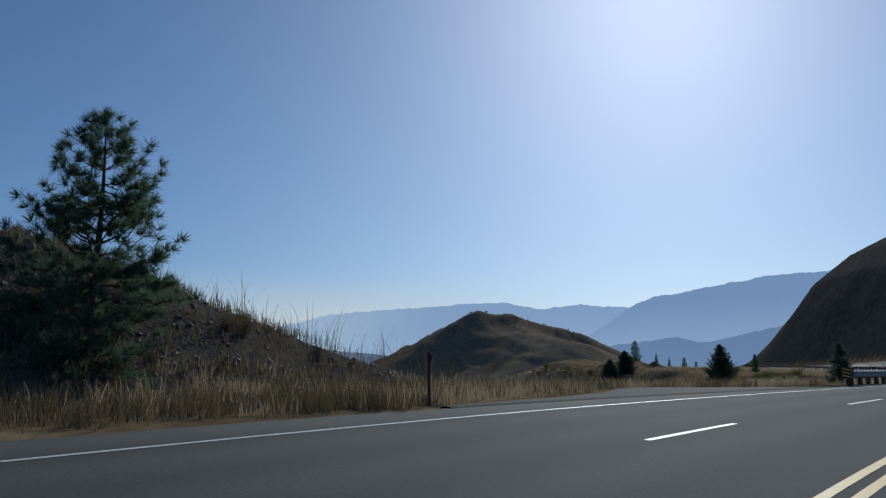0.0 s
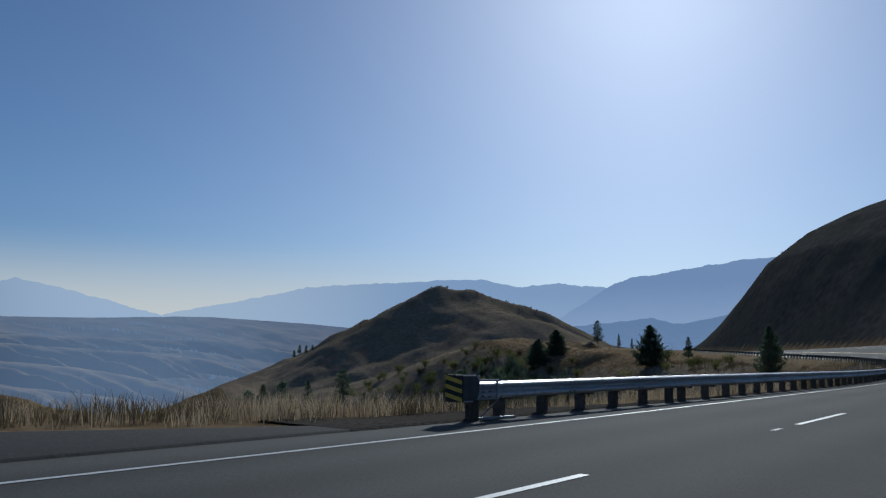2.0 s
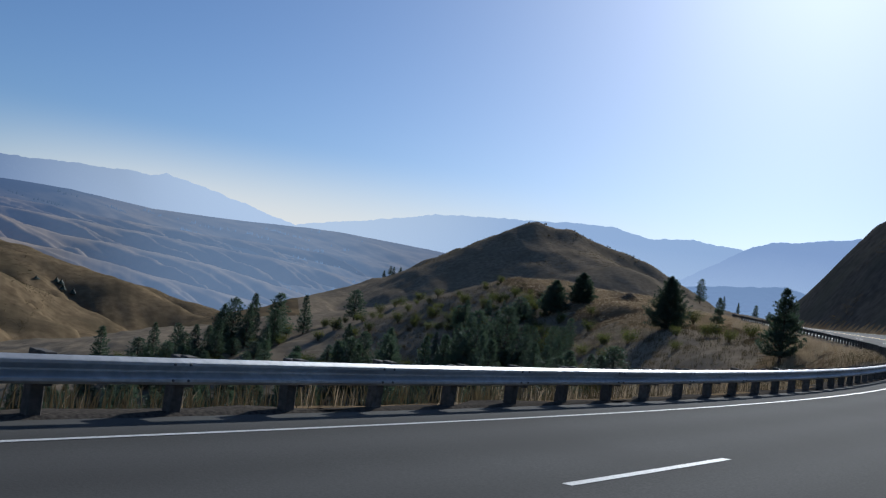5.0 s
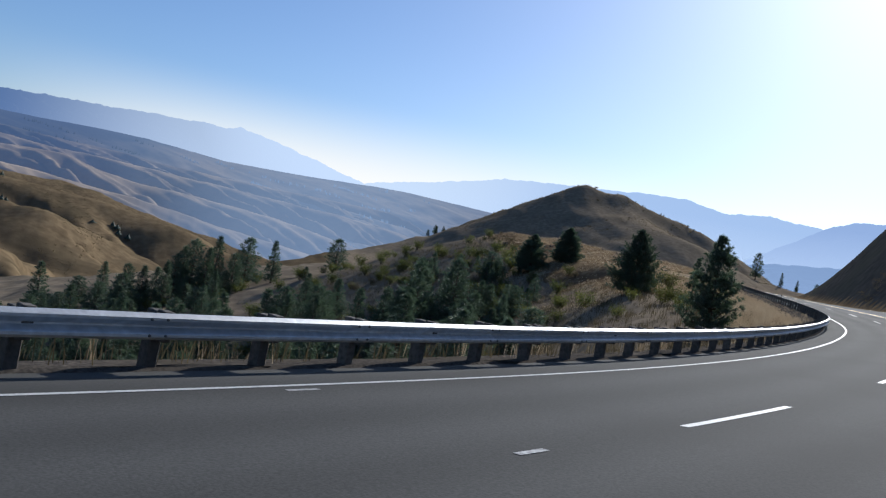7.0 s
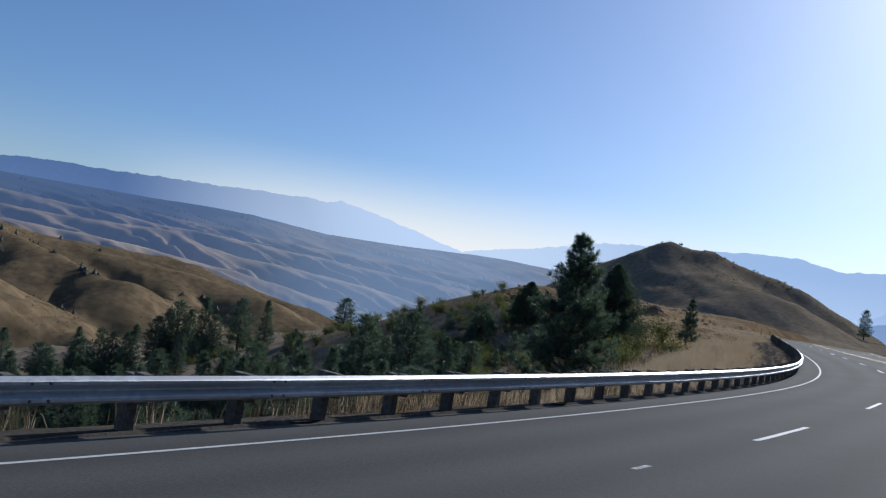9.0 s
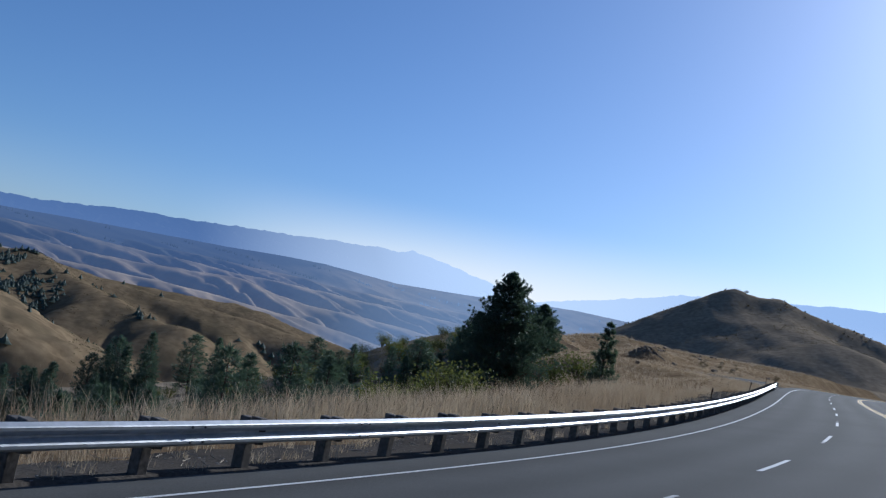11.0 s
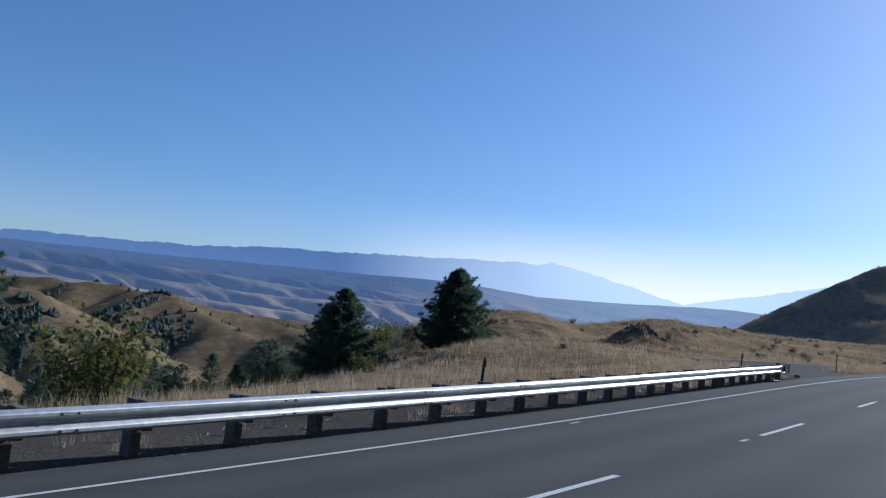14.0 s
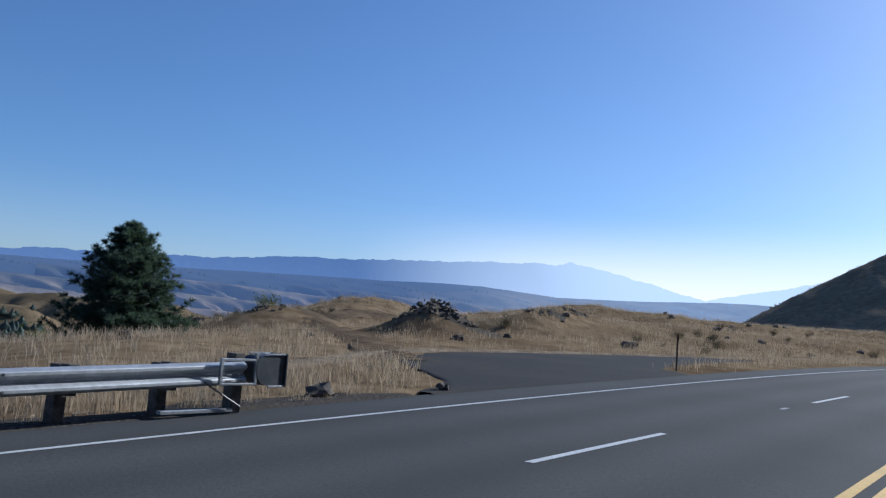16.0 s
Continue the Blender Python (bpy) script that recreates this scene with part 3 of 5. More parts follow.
bent = Q + 210 * swell(Q, 13 * D, 1300, 71, 2)
Z = Z + fade * (34 * benches(bent / 470, 0.36) * np.clip(0.8 + 0.6 * swell(Q, 20 * D, 900, 74, 2), 0.15, 1.5) + 9 * swell(Q, 46 * D, 230, 78, 3) - 62)
v = np.stack([125 + R * np.cos(A), 95 + R * np.sin(A), Z], -1).reshape(-1, 3)
# this slope's haze is painted emission that grows with height
sheet("backdrop", v, grid_faces(*A.shape), [haze_glow_material("distance_slope", (0.17, 0.128, 0.08), (0.36, 0.275, 0.175), 0.008, (0.34, 0.66), (0.12, 0.19, 0.36), (0.27, 0.37, 0.53), forest=(0.045, 0.055, 0.045), wide=0.94, thick=0.62)],
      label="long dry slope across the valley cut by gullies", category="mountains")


def far_spur(radius, depth, table, haze, seed):
    """One of the spurs that come down that slope: a rounded crest over a flank cut by slanting gullies."""
    t = sorted(table)
    a = np.arange(t[0][0], t[-1][0], 0.08)
    el = np.interp(a, [p[0] for p in t], [p[1] for p in t])
    el = np.convolve(np.pad(el, 12, "edge"), np.ones(25) / 25, "valid") + 0.06 * swell(a, 0 * a, 5.0, seed, 4)
    u = np.concatenate([np.linspace(0, 1, 50), [1.06, 1.15, 1.4]])
    A, U = np.meshgrid(np.radians(a), u, indexing="ij")
    top, foot = 6 + radius * np.tan(np.radians(el))[:, None], -230.0
    V = np.clip(U, 0, 1)
    q = (A * radius + 0.9 * depth * (1 - V) + 70 * swell(A * radius, 500 * V, 700, seed + 1, 2)) / 240
    gully = 1 - np.abs(np.sin(np.pi * q))
    Z = foot + (top - foot) * (1 - (1 - V) ** 1.8) - (top - foot) * (0.34 * gully + 0.10 * (1 - np.abs(np.sin(np.pi * (2.7 * q + 0.4)))) + 0.04 * swell(A * radius, 900 * V, 130, seed + 2, 2)) * np.sin(np.pi * V ** 0.8)
    Z = np.where(U > 1, top - (U - 1) * 420, Z)
    R = radius - depth * (1 - U)
    w = np.stack([125 + R * np.cos(A), 95 + R * np.sin(A), Z], -1).reshape(-1, 3)
    # painted haze: each spur glows by its own share of emission
    mat = haze_glow_material("distance_spur", (0.19, 0.142, 0.09), (0.40, 0.305, 0.195), 0.008, haze, (0.12, 0.19, 0.36), (0.26, 0.355, 0.51), forest=(0.045, 0.055, 0.045), wide=0.945, thick=0.60)
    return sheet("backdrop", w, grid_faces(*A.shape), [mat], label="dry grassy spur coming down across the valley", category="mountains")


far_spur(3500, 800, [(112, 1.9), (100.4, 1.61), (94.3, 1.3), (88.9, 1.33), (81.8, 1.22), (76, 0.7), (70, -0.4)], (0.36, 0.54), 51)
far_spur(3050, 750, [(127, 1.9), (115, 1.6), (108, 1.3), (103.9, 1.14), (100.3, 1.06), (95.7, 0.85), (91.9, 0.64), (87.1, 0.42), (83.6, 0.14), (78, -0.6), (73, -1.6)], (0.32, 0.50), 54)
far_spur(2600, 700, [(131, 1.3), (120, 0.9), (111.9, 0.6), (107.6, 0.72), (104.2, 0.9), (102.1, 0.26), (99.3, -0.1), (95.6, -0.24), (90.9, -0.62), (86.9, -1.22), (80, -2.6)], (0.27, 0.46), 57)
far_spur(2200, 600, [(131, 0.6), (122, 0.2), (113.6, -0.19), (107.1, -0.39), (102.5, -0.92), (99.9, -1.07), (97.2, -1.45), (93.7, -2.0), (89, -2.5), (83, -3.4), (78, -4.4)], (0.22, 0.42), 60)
# lines of far trees along that slope's benches
rng = np.random.RandomState(12)
ta, tu = rng.uniform(80, 136, 26000), rng.uniform(0.12, 0.97, 26000)
pick = (np.abs(np.mod(tu * 9 - 0.16 * ta + 0.25 * swell(ta, 9 * tu, 9, 75, 2), 1) - 0.5) < 0.07) & (swell(ta * 3, 40 * tu, 14, 76, 3) > -0.05)
ta, tu = ta[pick][:1700], tu[pick][:1700]
ia, iu = np.clip(((ta - 64) / 0.11).astype(int), 0, len(a) - 1), (tu * 209).astype(int)
root = v.reshape(len(a), 210, 3)[ia, iu]
hh, ww = rng.uniform(7, 15, len(root)), rng.uniform(2.5, 5.5, len(root))
tv = np.repeat(root[:, None], 6, 1)
for k in range(5):
    tv[:, k, 0] += ww * math.cos(k * 1.2566)
    tv[:, k, 1] += ww * math.sin(k * 1.2566)
tv[:, 5, 2] += hh
tv[:, :5, 2] -= 2
tf = (np.arange(len(root))[:, None, None] * 6 + np.array([[k, (k + 1) % 5, 5] for k in range(5)])[None]).reshape(-1, 3)
# the far trees carry the same painted haze glow
sheet("far_woods", tv.reshape(-1, 3), tf, [haze_glow_material("distance_trees", (0.02, 0.03, 0.02), (0.04, 0.05, 0.03), 0.01, (0.3, 0.55), (0.13, 0.20, 0.36), (0.27, 0.37, 0.53), wide=0.93, thick=0.85)],
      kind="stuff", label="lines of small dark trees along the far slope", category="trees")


# ---- road ----
def ribbon(name, s0, s1, offs, mat, parent=None, up=0.0, step=1.0, label="", kind="", category="", drop=0.0, lip=0.0):
    """A strip along the road between s0 and s1; offs: functions or numbers, from right to left."""
    s = np.arange(s0, s1 + step * 0.5, step)
    if lip:
        a, b = offs[0], offs[-1]
        offs = [lambda s: a(s) - lip, *offs, lambda s: b(s) + lip]
    rows = []
    for i, f in enumerate(offs):
        o = f(s) if callable(f) else 0 * s + f
        x, y, z = at(s, o, up)
        rows.append(np.stack([x, y, z - (drop if i in (0, len(offs) - 1) else 0)], -1))
    v = np.stack(rows, 1).reshape(-1, 3)
    f = grid_faces(len(s), len(offs))
    me = bpy.data.meshes.new(name)
    me.from_pydata(v.tolist(), [], f[:, ::-1].tolist())
    me.materials.append(mat)
    me.shade_smooth()
    if mat is M["asphalt"]:
        wide = np.stack([(f(s) if callable(f) else 0 * s + f) - edge(s) for f in offs], 1).ravel()
        me.attributes.new("across", "FLOAT", "POINT").data.foreach_set("value", wide.astype(np.float32))
    ob = new(name, me)
    ob.parent = parent
    return tagged(ob, label, category, "", kind)


road = ribbon("road", -190, 600, [-11.3, -11.2, -8, -4, 0, 4, 8, lambda s: edge(s) + 1.35, lambda s: edge(s) + 1.5], M["asphalt"],
              label="grey asphalt highway with worn wheel tracks", kind="structure", category="road", drop=0.12)
ribbon("edge_line", -190, 600, [lambda s: edge(s) - 0.048, lambda s: edge(s) + 0.048], M["white_paint"], road, 0.006)
ribbon("edge_line", -190, 600, [-9.3, -9.18], M["white_paint"], road, 0.006)
for q in (-6.42, -6.68):
    ribbon("yellow_line", -190, 600, [lambda s: edge(s) + q - 0.06, lambda s: edge(s) + q + 0.06], M["yellow_paint"], road, 0.006)
ribbon("lane_line", -40, 300, [-5.6, -5.48], M["white_paint"], road, 0.006)
DASH = {0: (11.0, 14.5), 2: (33.4, 36.5), 3: (44.1, 47.5), 4: (55.9, 58.6), 7: (90.6, 93.8), 8: (102.6, 105.9), 9: (113.2, 117.2), 10: (125.0, 129.1), 11: (137.1, 141.0),
        12: (149.2, 152.8), 13: (160.8, 164.2), 16: (195.2, 198.9), 17: (206.7, 210.3), 18: (218.7, 222.3), 19: (229.1, 232.8), 20: (240.9, 244.3), 21: (251.9, 255.6)}
for n in range(-4, 32):
    s0, s1 = DASH.get(n, (10.5 + 11.53 * n, 13.9 + 11.53 * n))
    ribbon("lane_dash", s0, s1, [lambda s: edge(s) - LANE - 0.055, lambda s: edge(s) - LANE + 0.055], M["white_paint"], road, 0.006, (s1 - s0) / 5)
for s0 in (-6.5, 27.0, 42.7, 58.8, 75.8, 92.8, 109.8, 127.1, 144.4, 161.1, 177.8, 194.5, 211.1, 227.7, 244.6, 261.6, 278.5):
    ribbon("lane_mark", s0, s0 + 0.45, [lambda s: edge(s) - LANE - 0.045, lambda s: edge(s) - LANE + 0.045], M["worn_paint"], road, 0.006, 0.45)
TURN_S, TURN_O = [256.6, 258, 259.2, 261, 262.5, 264.5, 266.2, 268.2, 270.5, 272.5, 276, 279, 282, 285], [1.5, 2.0, 3.0, 5.2, 7.0, 8.3, 9.0, 9.4, 9.0, 8.4, 7.4, 6.6, 5.6, 4.4]
ISLAND_S, ISLAND_O = [255, 269.4, 270.2, 271.5, 276, 285], [1.3, 1.3, 2.4, 3.1, 3.9, 4.3]
for s0 in (110.0, 227.75):
    ribbon("edge_mark", s0, s0 + 0.48, [lambda s: edge(s) - 0.34, lambda s: edge(s) - 0.25], M["worn_paint"], road, 0.006, 0.48)
ribbon("pavement", 13, 41, [lambda s: edge(s) + 1.3, lambda s: edge(s) + 1.4, lambda s: edge(s) + np.interp(s, [13, 18, 22, 25, 28, 31, 33.5, 38, 41], [1.5, 2.0, 2.9, 4.2, 5.4, 5.2, 4.3, 2.2, 1.5])], M["old_asphalt"], None, 0.03, 0.5,
       label="dark patched asphalt turnout beside the highway", kind="structure", category="pavement", drop=0.08, lip=0.1)
ribbon("pavement", 256.6, 284.5, [lambda s: edge(s) + np.interp(s, ISLAND_S, ISLAND_O), lambda s: edge(s) + np.interp(s, ISLAND_S, ISLAND_O) + 0.1, lambda s: edge(s) + np.maximum(np.interp(s, ISLAND_S, ISLAND_O) + 0.15, np.interp(s, TURN_S, TURN_O) - 0.3), lambda s: edge(s) + 0.1 * np.sin(1.3 * s) + 0.05 * np.sin(4.7 * s) + np.interp(s, TURN_S, TURN_O)], M["old_asphalt"], None, 0.03, 0.25,
       label="dark asphalt turnout at the guardrail's end", kind="structure", category="pavement", drop=0.08, lip=0.15)
lane = lambda s: edge(s) + np.interp(s, [258, 262, 268, 272.5, 279, 285, 302, 340], [6.4, 8.9, 10.7, 9.7, 7.9, 6.0, 4.6, 3.6])
ribbon("verge", 38, 256, [lambda s: edge(s) + 1.3, lambda s: edge(s) + 1.45, lambda s: edge(s) + np.interp(s, [38, 50, 155, 180, 200, 232, 242, 256], [3.5, 1.6, 1.6, 3.5, 4.5, 4.2, 2.1, 1.9]) + 0.25 * np.sin(s * 0.9) + 0.25 * np.sin(s * 2.3)], M["gravel"], None, 0.035,
       label="dark gravel verge under the guardrail", kind="structure", category="verge", drop=0.08, lip=0.15)

# ---- guardrail ----
def box(bm, sx, sy, sz, m=None, bevel=0.0):
    made = bmesh.ops.create_cube(bm, size=1.0, matrix=(m or Matrix()) @ Matrix.Diagonal((sx, sy, sz, 1)))
    if bevel:
        bmesh.ops.bevel(bm, geom=list({e for v in made["verts"] for e in v.link_edges}), offset=bevel, segments=1, affect="EDGES")
    return bm


PROFILE = [(0.0, 0.0), (-0.012, -0.002), (-0.072, -0.034), (-0.083, -0.045), (-0.083, -0.078), (-0.072, -0.09), (-0.008, -0.138), (0.0, -0.146),
           (0.0, -0.166), (-0.008, -0.174), (-0.072, -0.222), (-0.083, -0.234), (-0.083, -0.267), (-0.072, -0.278), (-0.012, -0.31), (0.0, -0.312)]


def beam(length, thick=0.004):
    """A W-shaped beam panel along x, its top at z 0, its face towards -y."""
    v, f, n = [], [], len(PROFILE)
    for x in (0.0, length):
        v += [(x, p, q) for p, q in PROFILE] + [(x, p + thick, q) for p, q in PROFILE]
    for i in range(n - 1):
        f += [(i, i + 1, 2 * n + i + 1, 2 * n + i), (n + i, 3 * n + i, 3 * n + i + 1, n + i + 1)]
    f += [(0, 2 * n, 3 * n, n), (n - 1, 2 * n - 1, 4 * n - 1, 3 * n - 1)]
    me = bpy.data.meshes.new("rail_panel")
    me.from_pydata(v, [], f)
    me.materials.append(M["steel"])
    return me


# the posts stand evenly but for one half gap near each end
POSTS = [42.2, 43.8, 45.45, 47.1, 48.8, 50.5, 51.4, 53.25] + [float(q) for q in np.interp(np.arange(113), [0, 4, 22, 26, 55, 60, 77, 79, 81, 87, 91, 101, 105, 110, 112],
    [55.1, 61.62, 92.2, 99.2, 147.72, 156.08, 185.2, 188.3, 191.7, 202.5, 209.24, 225.58, 232.0, 239.94, 243.2])] + [244.0, 245.44, 246.86, 248.16, 249.5, 250.85]
rail = thing("guardrail", "galvanised steel W-beam guardrail on dark wooden posts", "guardrail", along(100, float(edge(100)) + RAIL_OUT))
inv = rail.matrix_basis.inverted()
bm = bmesh.new()
box(bm, 0.15, 0.2, 1.05, Matrix.Translation((0, 0, -0.485)), 0.012)
post_me = part("post", bm, M["post_wood"], rail)
bm = bmesh.new()
box(bm, 0.14, 0.19, 0.36, Matrix.Translation((0, 0, -0.165)), 0.01)
block_me = part("block", bm, M["post_wood"], rail)
bm = bmesh.new()
bmesh.ops.create_cone(bm, segments=8, radius1=0.019, radius2=0.013, depth=0.022, cap_ends=True, matrix=Matrix.Rotation(math.pi / 2, 4, "X"))
bolt_ob = part("bolt", bm, M["bolt"], rail)
first = True
rnd = random.Random(5)
for s in POSTS:
    m = inv @ along(s, float(edge(s)) + RAIL_OUT, RAIL_TOP) @ pose(0, 0, 0, rnd.gauss(0, 0.7), rnd.gauss(0, 0.7), rnd.gauss(0, 1))
    pm, km = m @ Matrix.Translation((0, 0.31, rnd.gauss(-0.05, 0.012))), m @ Matrix.Translation((0, 0.105, rnd.gauss(0.0, 0.008)))
    if first:
        post_me.matrix_basis, block_me.matrix_basis, first = pm, km, False
    else:
        share("post", post_me.data, rail, pm)
        share("block", block_me.data, rail, km)
panel_me = None
S0, S1 = 41.0, 251.95
n_panels = 62
span = (S1 - S0) / n_panels
for i in range(n_panels):
    s, e2 = S0 + i * span, S0 + (i + 1) * span
    p, q = Vector([float(c) for c in at(s, float(edge(s)) + RAIL_OUT, RAIL_TOP)]), Vector([float(c) for c in at(e2, float(edge(e2)) + RAIL_OUT, RAIL_TOP)])
    if panel_me is None:
        panel_me = beam(1.0)
    d = q - p
    rot = Matrix.Rotation(math.atan2(d.y, d.x), 4, "Z") @ Matrix.Rotation(-math.atan2(d.z, math.hypot(d.x, d.y)), 4, "Y")
    m = Matrix.Translation(p + Vector((0, 0, 0.0015 * (i % 2)))) @ rot @ Matrix.Translation((0, 0.002 * (i % 2), 0)) @ Matrix.Diagonal((d.length + 0.03, 1, 1, 1))
    share("rail_panel", panel_me, rail, inv @ m)
    for j, (bx, bz) in enumerate(((-0.1, -0.062), (0.1, -0.062), (-0.1, -0.25), (0.1, -0.25))):
        bmx = inv @ Matrix.Translation(p) @ rot @ Matrix.Translation((bx, -0.09, bz))
        if i == 0 and j == 0:
            bolt_ob.matrix_basis = bmx
        else:
            share("bolt", bolt_ob.data, rail, bmx)


def terminal(s, flip, striped):
    """The impact head at a guardrail's end: a rounded box with an end plate, a guide frame round the beam, a strut on the ground and an anchor cable."""
    base = thing("guardrail_end", "steel impact head with a %s face ending the guardrail" % ("faded yellow-striped" if striped else "dark"), "guardrail end",
                 along(s, float(edge(s)) + RAIL_OUT, RAIL_TOP) @ Matrix.Diagonal((flip, 1, 1, 1)))
    pts = [(0.13 - 0.13 * math.sin(q), -0.02 + 0.11 * math.cos(q)) for q in np.linspace(0, math.pi / 2, 5)][::-1]
    pts += [(0.50, 0.11), (0.50, -0.33), (0.24, -0.33)] + [(0.20 - 0.20 * math.sin(q), -0.13 - 0.19 * math.cos(q)) for q in np.linspace(0.1, math.pi / 2, 6)]
    bm = bmesh.new()
    for y in (-0.16, 0.16):
        bm.faces.new([bm.verts.new((float(x), y, float(z))) for x, z in pts])
    bm.verts.ensure_lookup_table()
    k = len(pts)
    for i in range(k):
        bm.faces.new((bm.verts[i], bm.verts[(i + 1) % k], bm.verts[k + (i + 1) % k], bm.verts[k + i]))
    bmesh.ops.recalc_face_normals(bm, faces=bm.faces)
    head = part("head", bm, M["dark_panel"], base)
    for y in (-0.165, 0.165):  # the welded rims of the head
        for w, x, z in ((0.40, 0.31, 0.115), (0.30, 0.36, -0.335)):
            bm = bmesh.new()
            box(bm, w, 0.025, 0.025, Matrix.Translation((x, y, z)), 0.004)
            part("rim", bm, M["dull_steel"], head)
    bm = bmesh.new()
    box(bm, 0.03, 0.38, 0.47, Matrix.Translation((0.53, 0, -0.11)), 0.006)
    face = part("end_plate", bm, M["stripe_black"] if striped else M["dark_panel"], base, "upright end plate")
    if striped:
        for j in range(3):  # slanting bands on the face that meets traffic
            z = -0.34 + 0.15 * j
            w = [(-0.18, z), (0.18, z + 0.09), (0.18, z + 0.16), (-0.18, z + 0.07)]
            bm = bmesh.new()
            lo, hi = ([bm.verts.new((x, y, q)) for y, q in w] for x in (0.547, 0.552))
            bm.faces.new(lo[::-1])
            bm.faces.new(hi)
            for m in range(4):
                bm.faces.new((lo[m], lo[(m + 1) % 4], hi[(m + 1) % 4], hi[m]))
            part("stripe", bm, M["stripe_yellow"], face)
    for name, sx, sz, x, z in (("guide_bar", 0.62, 0.035, -0.30, 0.03), ("guide_bar", 0.60, 0.03, -0.30, -0.30), ("guide_upright", 0.045, 0.36, -0.60, -0.13), ("guide_upright", 0.05, 0.44, 0.0, -0.10)):
        bm = bmesh.new()
        box(bm, sx, 0.04, sz, Matrix.Translation((x, -0.135, z)), 0.005)
        part(name, bm, M["dull_steel"], base)
    for x, z in ((-0.22, -0.12), (-0.42, -0.12), (-0.22, -0.2), (-0.42, -0.2)):  # slots of the beam inside the guide
        bm = bmesh.new()
        box(bm, 0.09, 0.012, 0.018, Matrix.Translation((x, -0.088, z - 0.06)), 0.003)
        part("slot", bm, M["bolt"], base)
    bm = bmesh.new()
    box(bm, 1.15, 0.09, 0.05, Matrix.Translation((-0.82, 0.02, -0.665)), 0.006)
    part("ground_strut", bm, M["dull_steel"], base)
    bm = bmesh.new()
    bmesh.ops.create_cone(bm, segments=8, radius1=0.013, radius2=0.013, depth=0.72, cap_ends=True,
                          matrix=Matrix.Translation((-0.50, -0.08, -0.44)) @ Matrix.Rotation(radians(118), 4, "Y"))
    part("anchor_cable", bm, M["bolt"], base)
    bm = bmesh.new()
    box(bm, 0.17, 0.2, 1.05, Matrix.Translation((-0.16, 0.12, -0.42)), 0.01)
    part("post", bm, M["post_wood"], base)
    return base


terminal(S1 + 0.14, 1, False)
terminal(S0 - 0.1, -1, True)


# ---- trees and plants ----
def tube(v, f, pts, radii, sides=6):
    k0 = len(v)
    for p, r in zip(pts, radii):
        for i in range(sides):
            t = 2 * math.pi * i / sides
            v.append((p[0] + r * math.cos(t), p[1] + r * math.sin(t), p[2]))
    for j in range(len(pts) - 1):
        for i in range(sides):
            a, b = k0 + j * sides + i, k0 + j * sides + (i + 1) % sides
            f.append((a, b, b + sides, a + sides))


def limb(v, f, pts, r0, r1):
    """A three-sided twig along pts."""
    k0, n = len(v), len(pts)
    for j, p in enumerate(pts):
        r = r0 + (r1 - r0) * j / (n - 1)
        v += [(p[0], p[1], p[2] + r), (p[0] + r * 0.8, p[1] - r * 0.6, p[2] - r * 0.5), (p[0] - r * 0.8, p[1] + r * 0.6, p[2] - r * 0.5)]
    for j in range(n - 1):
        for i in range(3):
            a, b = k0 + 3 * j + i, k0 + 3 * j + (i + 1) % 3
            f.append((a, b, b + 3, a + 3))


def tufts(centres, ways, rng, blades, size, width):
    """Brushes of needles: thin blades that fan out from each centre about its way."""
    n = len(centres)
    c, w = np.repeat(np.array(centres), blades, 0), np.repeat(np.array(ways), blades, 0)
    d = rng.normal(size=(n * blades, 3)) * 0.75 + w
    d /= np.linalg.norm(d, axis=1, keepdims=True) + 1e-9
    side = np.cross(d, rng.normal(size=d.shape))
    side /= np.linalg.norm(side, axis=1, keepdims=True) + 1e-9
    ln = size * rng.uniform(0.6, 1.15, (n * blades, 1))
    root = c + d * 0.02
    v = np.stack([root - side * width, root + side * width, root + d * ln * 0.65 + side * width * 0.9, root + d * ln], 1).reshape(-1, 3)
    f = np.arange(len(v)).reshape(-1, 4)
    return v, f


